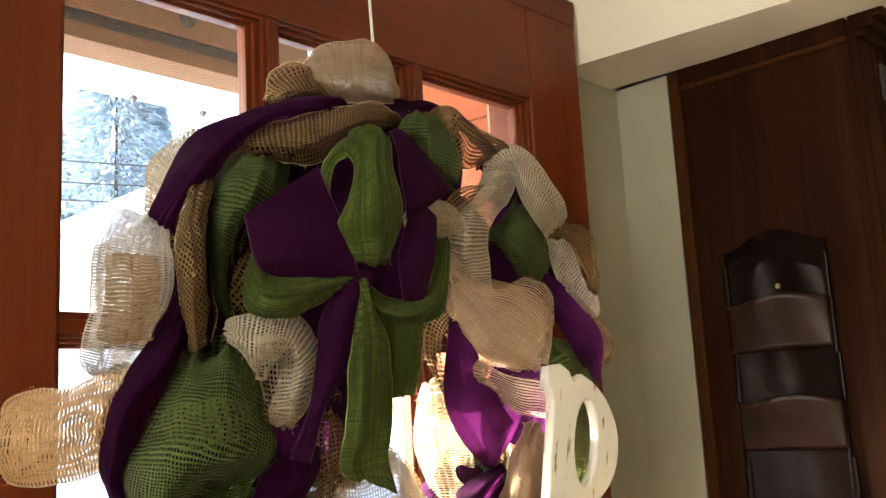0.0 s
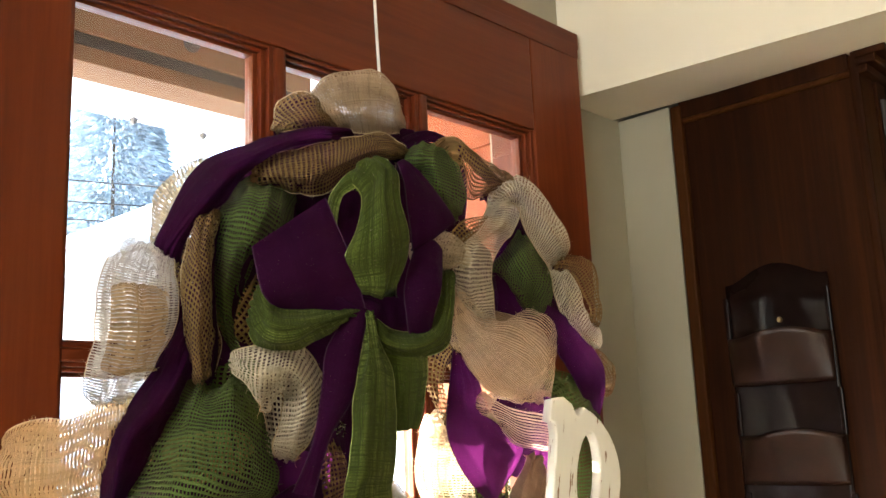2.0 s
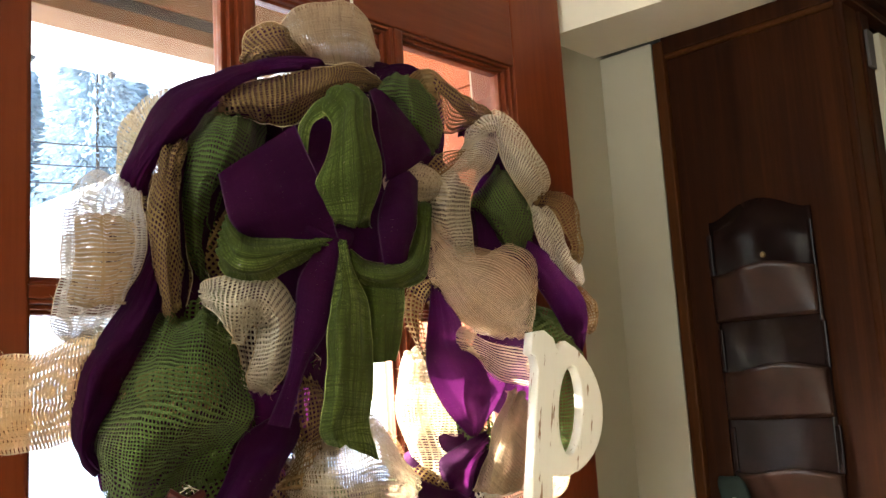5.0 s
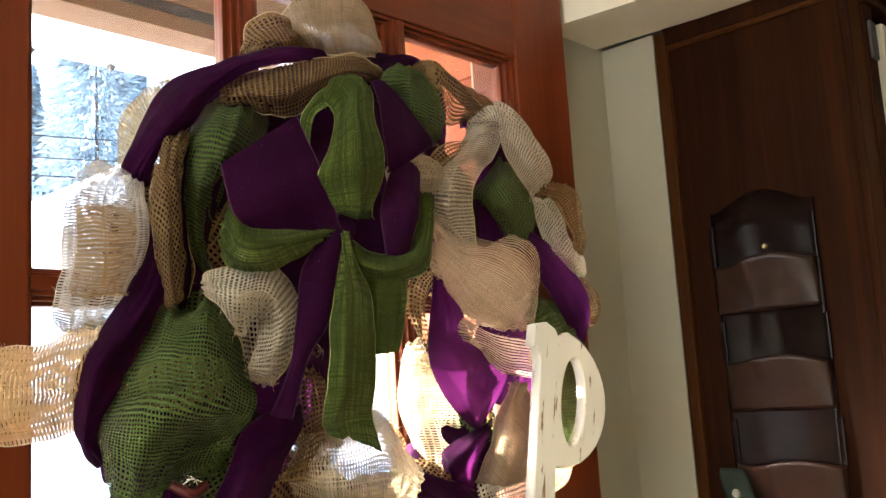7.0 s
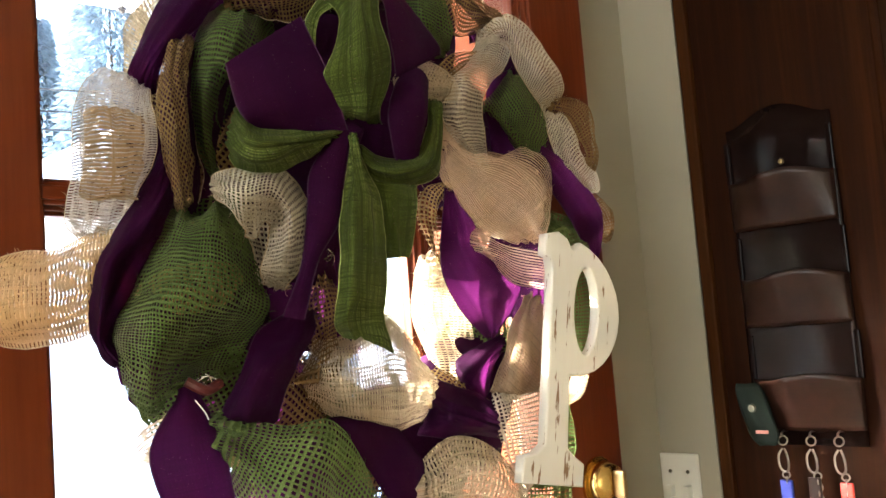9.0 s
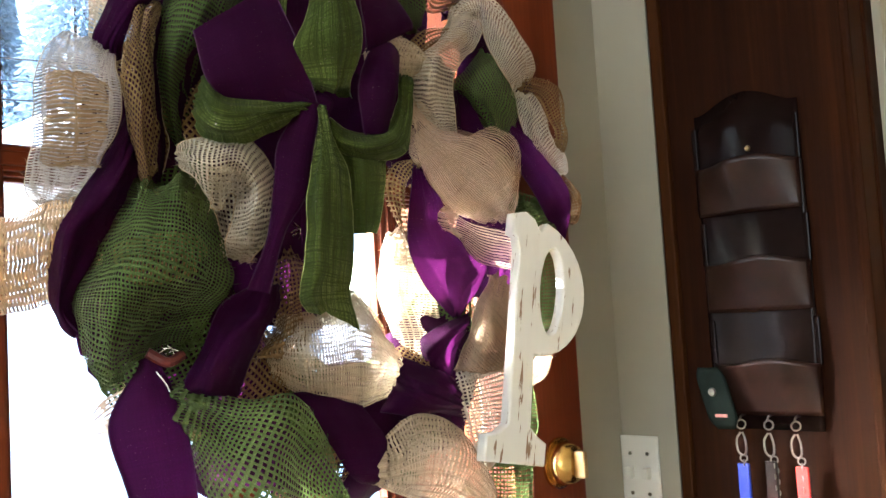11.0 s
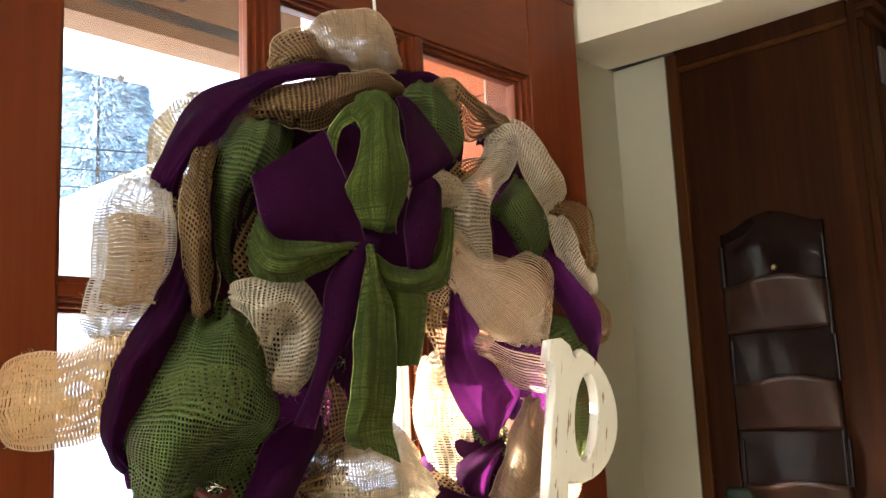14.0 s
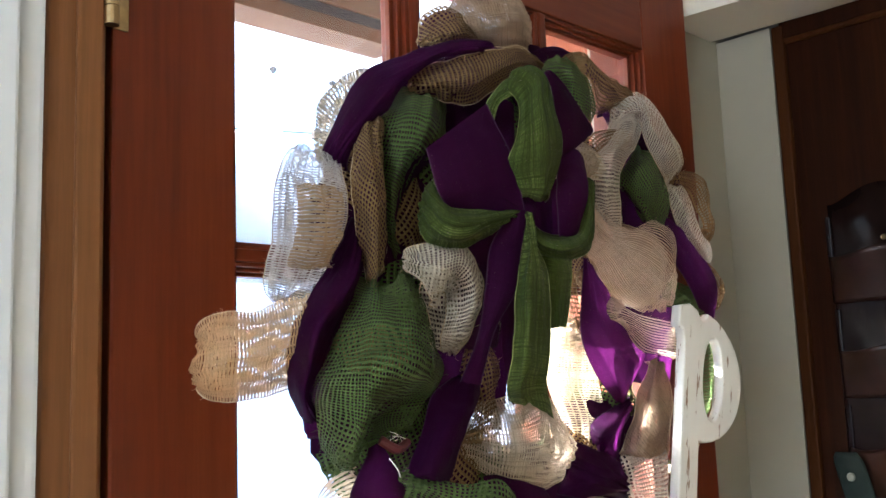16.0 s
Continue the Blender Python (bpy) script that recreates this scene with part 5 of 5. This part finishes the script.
drape("burlap_loop", WHITE_BURLAP, [
    [(0.090, 0.568, 1.702), (0.100, 0.562, 1.698), (0.100, 0.569, 1.700)],
    [(0.085, 0.594, 1.737), (0.120, 0.562, 1.715), (0.110, 0.583, 1.714)],
    [(0.080, 0.642, 1.762), (0.130, 0.582, 1.724), (0.110, 0.606, 1.713)],
    [(0.080, 0.679, 1.756), (0.135, 0.594, 1.705), (0.110, 0.614, 1.692)],
    [(0.080, 0.714, 1.732), (0.135, 0.621, 1.688), (0.110, 0.630, 1.672)],
    [(0.080, 0.745, 1.696), (0.125, 0.659, 1.670), (0.105, 0.654, 1.657)],
    [(0.075, 0.741, 1.677), (0.100, 0.690, 1.659), (0.095, 0.677, 1.651)],
], bias=6, double=0.0, fold=0.006)
drape("burlap_loop", WHITE_BURLAP, [
    [(0.080, 0.740, 1.654), (0.100, 0.692, 1.645), (0.090, 0.687, 1.647)],
    [(0.080, 0.761, 1.635), (0.120, 0.681, 1.616), (0.095, 0.686, 1.616)],
    [(0.075, 0.781, 1.608), (0.120, 0.692, 1.590), (0.095, 0.703, 1.587)],
    [(0.070, 0.815, 1.582), (0.110, 0.729, 1.570), (0.090, 0.730, 1.568)],
    [(0.060, 0.834, 1.568), (0.085, 0.781, 1.557), (0.080, 0.768, 1.551)],
], bias=20, double=0.0, fold=0.005)
drape("burlap_loop", JUTE_PALE, [
    [(0.090, 0.509, 1.575), (0.100, 0.516, 1.580), (0.100, 0.544, 1.585), (0.090, 0.584, 1.586)],
    [(0.090, 0.523, 1.533), (0.115, 0.523, 1.542), (0.115, 0.561, 1.556), (0.090, 0.645, 1.583)],
    [(0.090, 0.557, 1.503), (0.120, 0.551, 1.512), (0.120, 0.592, 1.531), (0.090, 0.680, 1.558)],
    [(0.080, 0.616, 1.491), (0.100, 0.612, 1.496), (0.100, 0.634, 1.502), (0.080, 0.682, 1.518)],
], double=0.015, fold=0.004)
drape("burlap_loop", PEACH, [
    [(0.110, 0.483, 1.576), (0.125, 0.469, 1.585), (0.125, 0.472, 1.594), (0.110, 0.492, 1.607)],
    [(0.110, 0.479, 1.550), (0.145, 0.457, 1.558), (0.150, 0.470, 1.570), (0.120, 0.525, 1.579)],
    [(0.115, 0.496, 1.532), (0.160, 0.464, 1.543), (0.165, 0.481, 1.554), (0.120, 0.557, 1.575)],
    [(0.115, 0.516, 1.509), (0.170, 0.476, 1.523), (0.175, 0.498, 1.543), (0.120, 0.603, 1.590)],
    [(0.110, 0.542, 1.495), (0.165, 0.511, 1.510), (0.170, 0.539, 1.530), (0.120, 0.643, 1.579)],
    [(0.100, 0.587, 1.488), (0.150, 0.556, 1.500), (0.155, 0.580, 1.515), (0.110, 0.669, 1.548)],
    [(0.090, 0.629, 1.487), (0.120, 0.612, 1.491), (0.120, 0.628, 1.499), (0.090, 0.685, 1.514)],
], double=0.0, fold=0.011, folds=4.0)
drape("loop_or_backing", PURPLE, [
    [(0.100, 0.495, 1.543), (0.105, 0.496, 1.537), (0.105, 0.502, 1.533), (0.100, 0.512, 1.528)],
    [(0.105, 0.484, 1.512), (0.110, 0.495, 1.509), (0.110, 0.509, 1.506), (0.105, 0.529, 1.506)],
    [(0.108, 0.474, 1.480), (0.118, 0.484, 1.480), (0.118, 0.505, 1.480), (0.108, 0.537, 1.480)],
    [(0.108, 0.475, 1.449), (0.120, 0.492, 1.449), (0.118, 0.524, 1.450), (0.105, 0.577, 1.449)],
    [(0.108, 0.497, 1.414), (0.118, 0.517, 1.419), (0.108, 0.556, 1.426), (0.090, 0.615, 1.436)],
    [(0.105, 0.529, 1.389), (0.120, 0.526, 1.395), (0.110, 0.550, 1.403), (0.080, 0.608, 1.412)],
    [(0.100, 0.545, 1.384), (0.105, 0.543, 1.385), (0.105, 0.547, 1.386), (0.090, 0.568, 1.387)],
], hem=PLUM_EDGE, fold=0.003, ripple=0.001)
drape("loop_or_backing", PURPLE, [
    [(0.090, 0.579, 1.387), (0.095, 0.575, 1.382), (0.095, 0.572, 1.375), (0.090, 0.572, 1.364)],
    [(0.100, 0.529, 1.378), (0.120, 0.512, 1.367), (0.120, 0.516, 1.358), (0.100, 0.544, 1.345)],
    [(0.100, 0.491, 1.364), (0.120, 0.480, 1.352), (0.120, 0.492, 1.343), (0.100, 0.535, 1.325)],
    [(0.090, 0.507, 1.344), (0.100, 0.502, 1.340), (0.100, 0.509, 1.333), (0.090, 0.530, 1.324)],
], hem=PLUM_EDGE, fold=0.003, ripple=0.001)
drape("burlap_loop", JUTE_PALE, [
    [(0.100, 0.607, 1.427), (0.110, 0.607, 1.428), (0.110, 0.621, 1.426), (0.100, 0.642, 1.416)],
    [(0.105, 0.572, 1.394), (0.135, 0.556, 1.395), (0.140, 0.573, 1.394), (0.110, 0.631, 1.384)],
    [(0.105, 0.559, 1.364), (0.140, 0.538, 1.365), (0.145, 0.556, 1.364), (0.110, 0.627, 1.353)],
    [(0.100, 0.541, 1.330), (0.125, 0.536, 1.330), (0.130, 0.557, 1.328), (0.100, 0.632, 1.321)],
], bias=20)
drape("burlap_loop", CREAM, [
    [(0.090, 0.321, 1.397), (0.100, 0.305, 1.377), (0.100, 0.300, 1.358), (0.090, 0.313, 1.337)],
    [(0.100, 0.335, 1.398), (0.135, 0.305, 1.376), (0.140, 0.302, 1.352), (0.100, 0.338, 1.322)],
    [(0.105, 0.361, 1.401), (0.150, 0.324, 1.376), (0.155, 0.322, 1.350), (0.110, 0.362, 1.312)],
    [(0.100, 0.400, 1.413), (0.150, 0.361, 1.384), (0.155, 0.358, 1.349), (0.110, 0.397, 1.306)],
    [(0.090, 0.432, 1.396), (0.130, 0.406, 1.369), (0.130, 0.409, 1.342), (0.100, 0.429, 1.311)],
    [(0.080, 0.461, 1.363), (0.100, 0.456, 1.344), (0.100, 0.456, 1.330), (0.090, 0.455, 1.317)],
], double=0.03, fold=0.008)
drape("burlap_loop", GREEN, [
    [(0.110, 0.439, 1.755), (0.120, 0.445, 1.758), (0.120, 0.462, 1.758), (0.110, 0.489, 1.759)],
    [(0.125, 0.411, 1.732), (0.150, 0.408, 1.728), (0.150, 0.434, 1.730), (0.120, 0.495, 1.737)],
    [(0.125, 0.407, 1.714), (0.120, 0.432, 1.719), (0.155, 0.428, 1.707), (0.120, 0.500, 1.716)],
    [(0.110, 0.431, 1.707), (0.105, 0.451, 1.714), (0.150, 0.435, 1.691), (0.110, 0.511, 1.698)],
    [(0.100, 0.477, 1.692), (0.120, 0.467, 1.685), (0.120, 0.482, 1.685), (0.100, 0.519, 1.693)],
], fold=0.004)
drape("burlap_loop", GREEN, [
    [(0.085, 0.634, 1.692), (0.100, 0.628, 1.684), (0.100, 0.641, 1.683), (0.085, 0.671, 1.682)],
    [(0.090, 0.596, 1.659), (0.125, 0.584, 1.654), (0.125, 0.614, 1.654), (0.090, 0.680, 1.654)],
    [(0.090, 0.579, 1.640), (0.125, 0.571, 1.627), (0.130, 0.605, 1.625), (0.090, 0.690, 1.627)],
    [(0.080, 0.617, 1.623), (0.115, 0.596, 1.609), (0.120, 0.620, 1.605), (0.085, 0.695, 1.604)],
    [(0.075, 0.649, 1.599), (0.095, 0.639, 1.592), (0.095, 0.661, 1.591), (0.080, 0.697, 1.593)],
], bias=30, fold=0.004)
drape("loop_or_backing", PURPLE, [
    [(0.120, 0.266, 1.417), (0.130, 0.271, 1.418), (0.130, 0.283, 1.419), (0.120, 0.299, 1.416)],
    [(0.130, 0.233, 1.404), (0.135, 0.249, 1.398), (0.150, 0.257, 1.397), (0.130, 0.291, 1.401)],
    [(0.140, 0.209, 1.374), (0.165, 0.208, 1.378), (0.165, 0.226, 1.378), (0.140, 0.266, 1.379)],
    [(0.150, 0.184, 1.344), (0.170, 0.185, 1.344), (0.170, 0.202, 1.344), (0.145, 0.244, 1.353)],
    [(0.145, 0.206, 1.338), (0.150, 0.212, 1.336), (0.150, 0.223, 1.334), (0.140, 0.240, 1.335)],
], hem=PLUM_EDGE, fold=0.004, ripple=0.0015)
drape("loop_or_backing", PURPLE, [
    [(0.100, 0.460, 1.348), (0.110, 0.448, 1.333), (0.110, 0.443, 1.317), (0.100, 0.431, 1.297)],
    [(0.110, 0.481, 1.338), (0.140, 0.444, 1.325), (0.140, 0.439, 1.310), (0.115, 0.450, 1.292)],
    [(0.105, 0.527, 1.323), (0.135, 0.488, 1.312), (0.135, 0.482, 1.299), (0.110, 0.500, 1.288)],
    [(0.090, 0.571, 1.300), (0.100, 0.558, 1.293), (0.100, 0.555, 1.287), (0.090, 0.561, 1.277)],
], hem=PLUM_EDGE, fold=0.006, ripple=0.002)

# the bow
strip("bow_loop", PURPLE,
      [(0.190, 0.251, 1.651), (0.210, 0.256, 1.606), (0.200, 0.285, 1.558)],
      [(0.190, 0.179, 1.602), (0.200, 0.181, 1.567), (0.190, 0.200, 1.556)],
      0.004, (0.0, 0.0), hem=PLUM_EDGE, ripple=0.0015, fold=0.004)
strip("bow_loop", PURPLE,
      [(0.190, 0.200, 1.557), (0.195, 0.230, 1.568), (0.200, 0.257, 1.559)],
      [(0.200, 0.200, 1.562), (0.202, 0.236, 1.572), (0.205, 0.279, 1.558)],
      0.003, (0.01, 0.0), ripple=0.0015, fold=0.004)
strip("bow_loop", BOW_GREEN,
      [(0.190, 0.281, 1.668), (0.200, 0.283, 1.653), (0.210, 0.268, 1.624), (0.212, 0.253, 1.600), (0.206, 0.260, 1.587), (0.200, 0.276, 1.576)],
      [(0.190, 0.323, 1.700), (0.202, 0.325, 1.684), (0.214, 0.314, 1.655), (0.216, 0.321, 1.628), (0.208, 0.327, 1.606), (0.200, 0.320, 1.580)],
      0.016, (0.02, 0.04), hem=GOLD, ripple=0.002, fold=0.009, folds=6.0)
strip("bow_loop", BOW_GREEN,
      [(0.160, 0.280, 1.644), (0.173, 0.272, 1.662), (0.187, 0.284, 1.682), (0.200, 0.310, 1.695)],
      [(0.170, 0.280, 1.636), (0.183, 0.275, 1.657), (0.193, 0.280, 1.664), (0.200, 0.303, 1.676)],
      0.004, (0.03, 0.0), hem=GOLD, ripple=0.002, fold=0.009, folds=6.0)
strip("bow_loop", PURPLE,
      [(0.160, 0.286, 1.664), (0.160, 0.305, 1.673), (0.160, 0.321, 1.671)],
      [(0.160, 0.284, 1.620), (0.165, 0.291, 1.605), (0.170, 0.306, 1.605)],
      0.002, (0.02, 0.02), ripple=0.0015, fold=0.004)
strip("bow_loop", PURPLE,
      [(0.180, 0.346, 1.699), (0.190, 0.346, 1.663), (0.180, 0.360, 1.626)],
      [(0.170, 0.373, 1.708), (0.170, 0.411, 1.682), (0.170, 0.430, 1.663)],
      0.004, (0.03, 0.02), hem=PLUM_EDGE, ripple=0.0015, fold=0.004)
strip("bow_loop", PURPLE,
      [(0.170, 0.372, 1.622), (0.200, 0.330, 1.580), (0.190, 0.344, 1.547)],
      [(0.170, 0.411, 1.629), (0.200, 0.377, 1.587), (0.180, 0.384, 1.557)],
      0.012, (0.04, 0.02), hem=PLUM_EDGE, ripple=0.0015, fold=0.004)
strip("bow_knot", PURPLE,
      [(0.195, 0.273, 1.562), (0.195, 0.282, 1.554), (0.195, 0.282, 1.544)],
      [(0.195, 0.296, 1.571), (0.195, 0.306, 1.565), (0.195, 0.300, 1.552)],
      0.006, (0.02, 0.02), ripple=0.0015, fold=0.004)
strip("bow_tail", PURPLE,
      [(0.190, 0.275, 1.556), (0.185, 0.255, 1.528), (0.180, 0.253, 1.497), (0.170, 0.251, 1.453), (0.160, 0.238, 1.415)],
      [(0.200, 0.287, 1.556), (0.195, 0.281, 1.523), (0.190, 0.276, 1.487), (0.180, 0.261, 1.457), (0.170, 0.251, 1.411)],
      0.008, (0.02, 0.0), hem=PLUM_EDGE, ripple=0.0015, fold=0.004)
strip("bow_tail", PURPLE,
      [(0.160, 0.305, 1.548), (0.157, 0.299, 1.500), (0.153, 0.300, 1.452), (0.150, 0.306, 1.396)],
      [(0.160, 0.331, 1.549), (0.157, 0.322, 1.500), (0.153, 0.319, 1.452), (0.150, 0.314, 1.391)],
      0.004, (0.02, 0.0), ripple=0.0015, fold=0.004)

drape("bow_loop", BOW_GREEN, [
    [(0.170, 0.204, 1.583), (0.165, 0.200, 1.573), (0.165, 0.196, 1.557), (0.160, 0.198, 1.540)],
    [(0.180, 0.203, 1.568), (0.200, 0.185, 1.551), (0.200, 0.182, 1.536), (0.170, 0.201, 1.528)],
    [(0.185, 0.211, 1.559), (0.210, 0.192, 1.544), (0.210, 0.194, 1.531), (0.180, 0.222, 1.524)],
    [(0.190, 0.232, 1.560), (0.210, 0.218, 1.547), (0.210, 0.222, 1.538), (0.185, 0.248, 1.535)],
    [(0.190, 0.260, 1.558), (0.205, 0.249, 1.552), (0.205, 0.251, 1.548), (0.190, 0.267, 1.547)],
    [(0.190, 0.286, 1.561), (0.195, 0.282, 1.559), (0.195, 0.282, 1.558), (0.190, 0.288, 1.557)],
], tuck=(0.02, 0.0), hem=GOLD, fold=0.006, folds=6.0, ripple=0.002)
drape("bow_loop", BOW_GREEN, [
    [(0.165, 0.414, 1.609), (0.170, 0.415, 1.606), (0.170, 0.420, 1.605), (0.160, 0.436, 1.607)],
    [(0.175, 0.402, 1.583), (0.185, 0.397, 1.576), (0.185, 0.402, 1.571), (0.165, 0.428, 1.570)],
    [(0.180, 0.381, 1.557), (0.195, 0.372, 1.547), (0.195, 0.381, 1.542), (0.170, 0.412, 1.539)],
    [(0.180, 0.353, 1.545), (0.200, 0.339, 1.535), (0.200, 0.343, 1.528), (0.175, 0.372, 1.525)],
    [(0.180, 0.330, 1.547), (0.195, 0.315, 1.537), (0.195, 0.315, 1.530), (0.175, 0.335, 1.526)],
    [(0.175, 0.319, 1.557), (0.185, 0.309, 1.547), (0.185, 0.309, 1.543), (0.170, 0.322, 1.540)],
], hem=GOLD, fold=0.006, folds=6.0, ripple=0.002)
drape("bow_tail", BOW_GREEN, [
    [(0.165, 0.333, 1.539), (0.180, 0.339, 1.532), (0.180, 0.356, 1.528), (0.165, 0.392, 1.529)],
    [(0.165, 0.338, 1.509), (0.180, 0.341, 1.506), (0.180, 0.356, 1.503), (0.165, 0.389, 1.508)],
    [(0.165, 0.342, 1.485), (0.180, 0.342, 1.483), (0.178, 0.356, 1.481), (0.165, 0.383, 1.485)],
    [(0.165, 0.343, 1.460), (0.175, 0.344, 1.460), (0.175, 0.354, 1.461), (0.165, 0.373, 1.462)],
], tuck=(0.01, 0.0), hem=GOLD, fold=0.006, folds=4.0, ripple=0.002)
drape("bow_tail", BOW_GREEN, [
    [(0.195, 0.287, 1.552), (0.205, 0.282, 1.552), (0.205, 0.285, 1.553), (0.195, 0.298, 1.553)],
    [(0.195, 0.281, 1.519), (0.210, 0.279, 1.520), (0.205, 0.295, 1.519), (0.190, 0.318, 1.516)],
    [(0.195, 0.274, 1.487), (0.210, 0.274, 1.488), (0.205, 0.294, 1.489), (0.190, 0.323, 1.485)],
    [(0.190, 0.274, 1.456), (0.208, 0.273, 1.456), (0.200, 0.297, 1.455), (0.185, 0.331, 1.455)],
    [(0.188, 0.271, 1.430), (0.205, 0.272, 1.430), (0.195, 0.296, 1.428), (0.180, 0.329, 1.425)],
    [(0.180, 0.273, 1.406), (0.200, 0.270, 1.408), (0.180, 0.306, 1.410), (0.175, 0.328, 1.411)],
    [(0.170, 0.289, 1.395), (0.185, 0.291, 1.393), (0.190, 0.302, 1.390), (0.175, 0.340, 1.378)],
], tuck=(0.01, 0.0), hem=GOLD, fold=0.008, folds=4.0, ripple=0.0022)

# ties that hold the loops to the ring
RED_TIE = plain("red_tie", (0.07, 0.006, 0.005), 0.5)
TINSEL = plain("silver_tinsel", (0.75, 0.74, 0.72), 0.15, 1.0, 0.2, 400)
part("tie", tube([(0.15, 0.156, 1.372), (0.155, 0.169, 1.364), (0.15, 0.184, 1.368)], 0.004, 12, 8), RED_TIE, wreath, "red chenille tie")
part("tie", tube([(0.158, 0.158, 1.358), (0.162, 0.163, 1.349), (0.16, 0.167, 1.343)], 0.0005, 10, 6), CORD, wreath, "thin white tie end")
for c in ((0.145, 0.302, 1.464), (0.135, 0.318, 1.494), (0.15, 0.172, 1.372)):
    tr_ = random.Random(int(c[1] * 1000))
    for k in range(6):
        d = Vector((tr_.uniform(-1, 1), tr_.uniform(-1, 1), tr_.uniform(-1, 1))).normalized() * 0.008
        part("tinsel_strand", tube([Vector(c) - d, Vector(c) + d.orthogonal() * 0.3, Vector(c) + d], 0.0005, 6, 4), TINSEL, wreath)

# ---- wooden letter on the wreath ----
def letter_outline(steps=14):
    """A lower-case p with slab serifs, 0.25 m high, stem foot at the origin."""
    out = [(-0.046, 0.0), (0.046, 0.0), (0.047, 0.020), (0.034, 0.025), (0.019, 0.034), (0.017, 0.112)]
    cx, cy, rx, ry = 0.020, 0.181, 0.083, 0.070
    out += [(cx + rx * math.cos(a), cy + ry * math.sin(a)) for a in (math.pi * (-0.46 + 0.92 * k / steps) for k in range(steps + 1))]
    out += [(0.026, 0.246), (0.021, 0.240), (0.015, 0.240), (0.006, 0.250), (-0.008, 0.254), (-0.026, 0.248), (-0.027, 0.229), (-0.019, 0.228), (-0.014, 0.214), (-0.013, 0.036), (-0.028, 0.025), (-0.046, 0.021)]
    hx, hy, hrx, hry = 0.044, 0.181, 0.023, 0.049
    hole = [(hx + hrx * math.cos(a), hy + hry * math.sin(a)) for a in (2 * math.pi * k / 28 for k in range(28))]
    return out, hole[::-1]


cu = bpy.data.curves.new("letter", "CURVE")
cu.dimensions, cu.fill_mode, cu.extrude, cu.bevel_depth, cu.bevel_resolution = "2D", "BOTH", 0.0038, 0.0022, 2
for ring_ in letter_outline():
    sp = cu.splines.new("POLY")
    sp.points.add(len(ring_) - 1)
    for q, (lx, ly) in zip(sp.points, ring_):
        q.co = (lx, ly, 0, 1)
    sp.use_cyclic_u = True
tmp = bpy.data.objects.new("letter_curve", cu)
me = bpy.data.meshes.new_from_object(tmp)
bpy.data.objects.remove(tmp)
me.materials.clear()
me.materials.append(DISTRESSED)
letter = new("letter_p", me)
letter.parent = wreath
letter["label"] = "distressed white wooden letter p"
letter.matrix_local = pose(0.168, 0.541, 1.237) @ Matrix(((0, 0, 1, 0), (1, 0, 0, 0), (0, 1, 0, 0), (0, 0, 0, 1))) @ pose(0, 0, 0, 0, 0, -12)
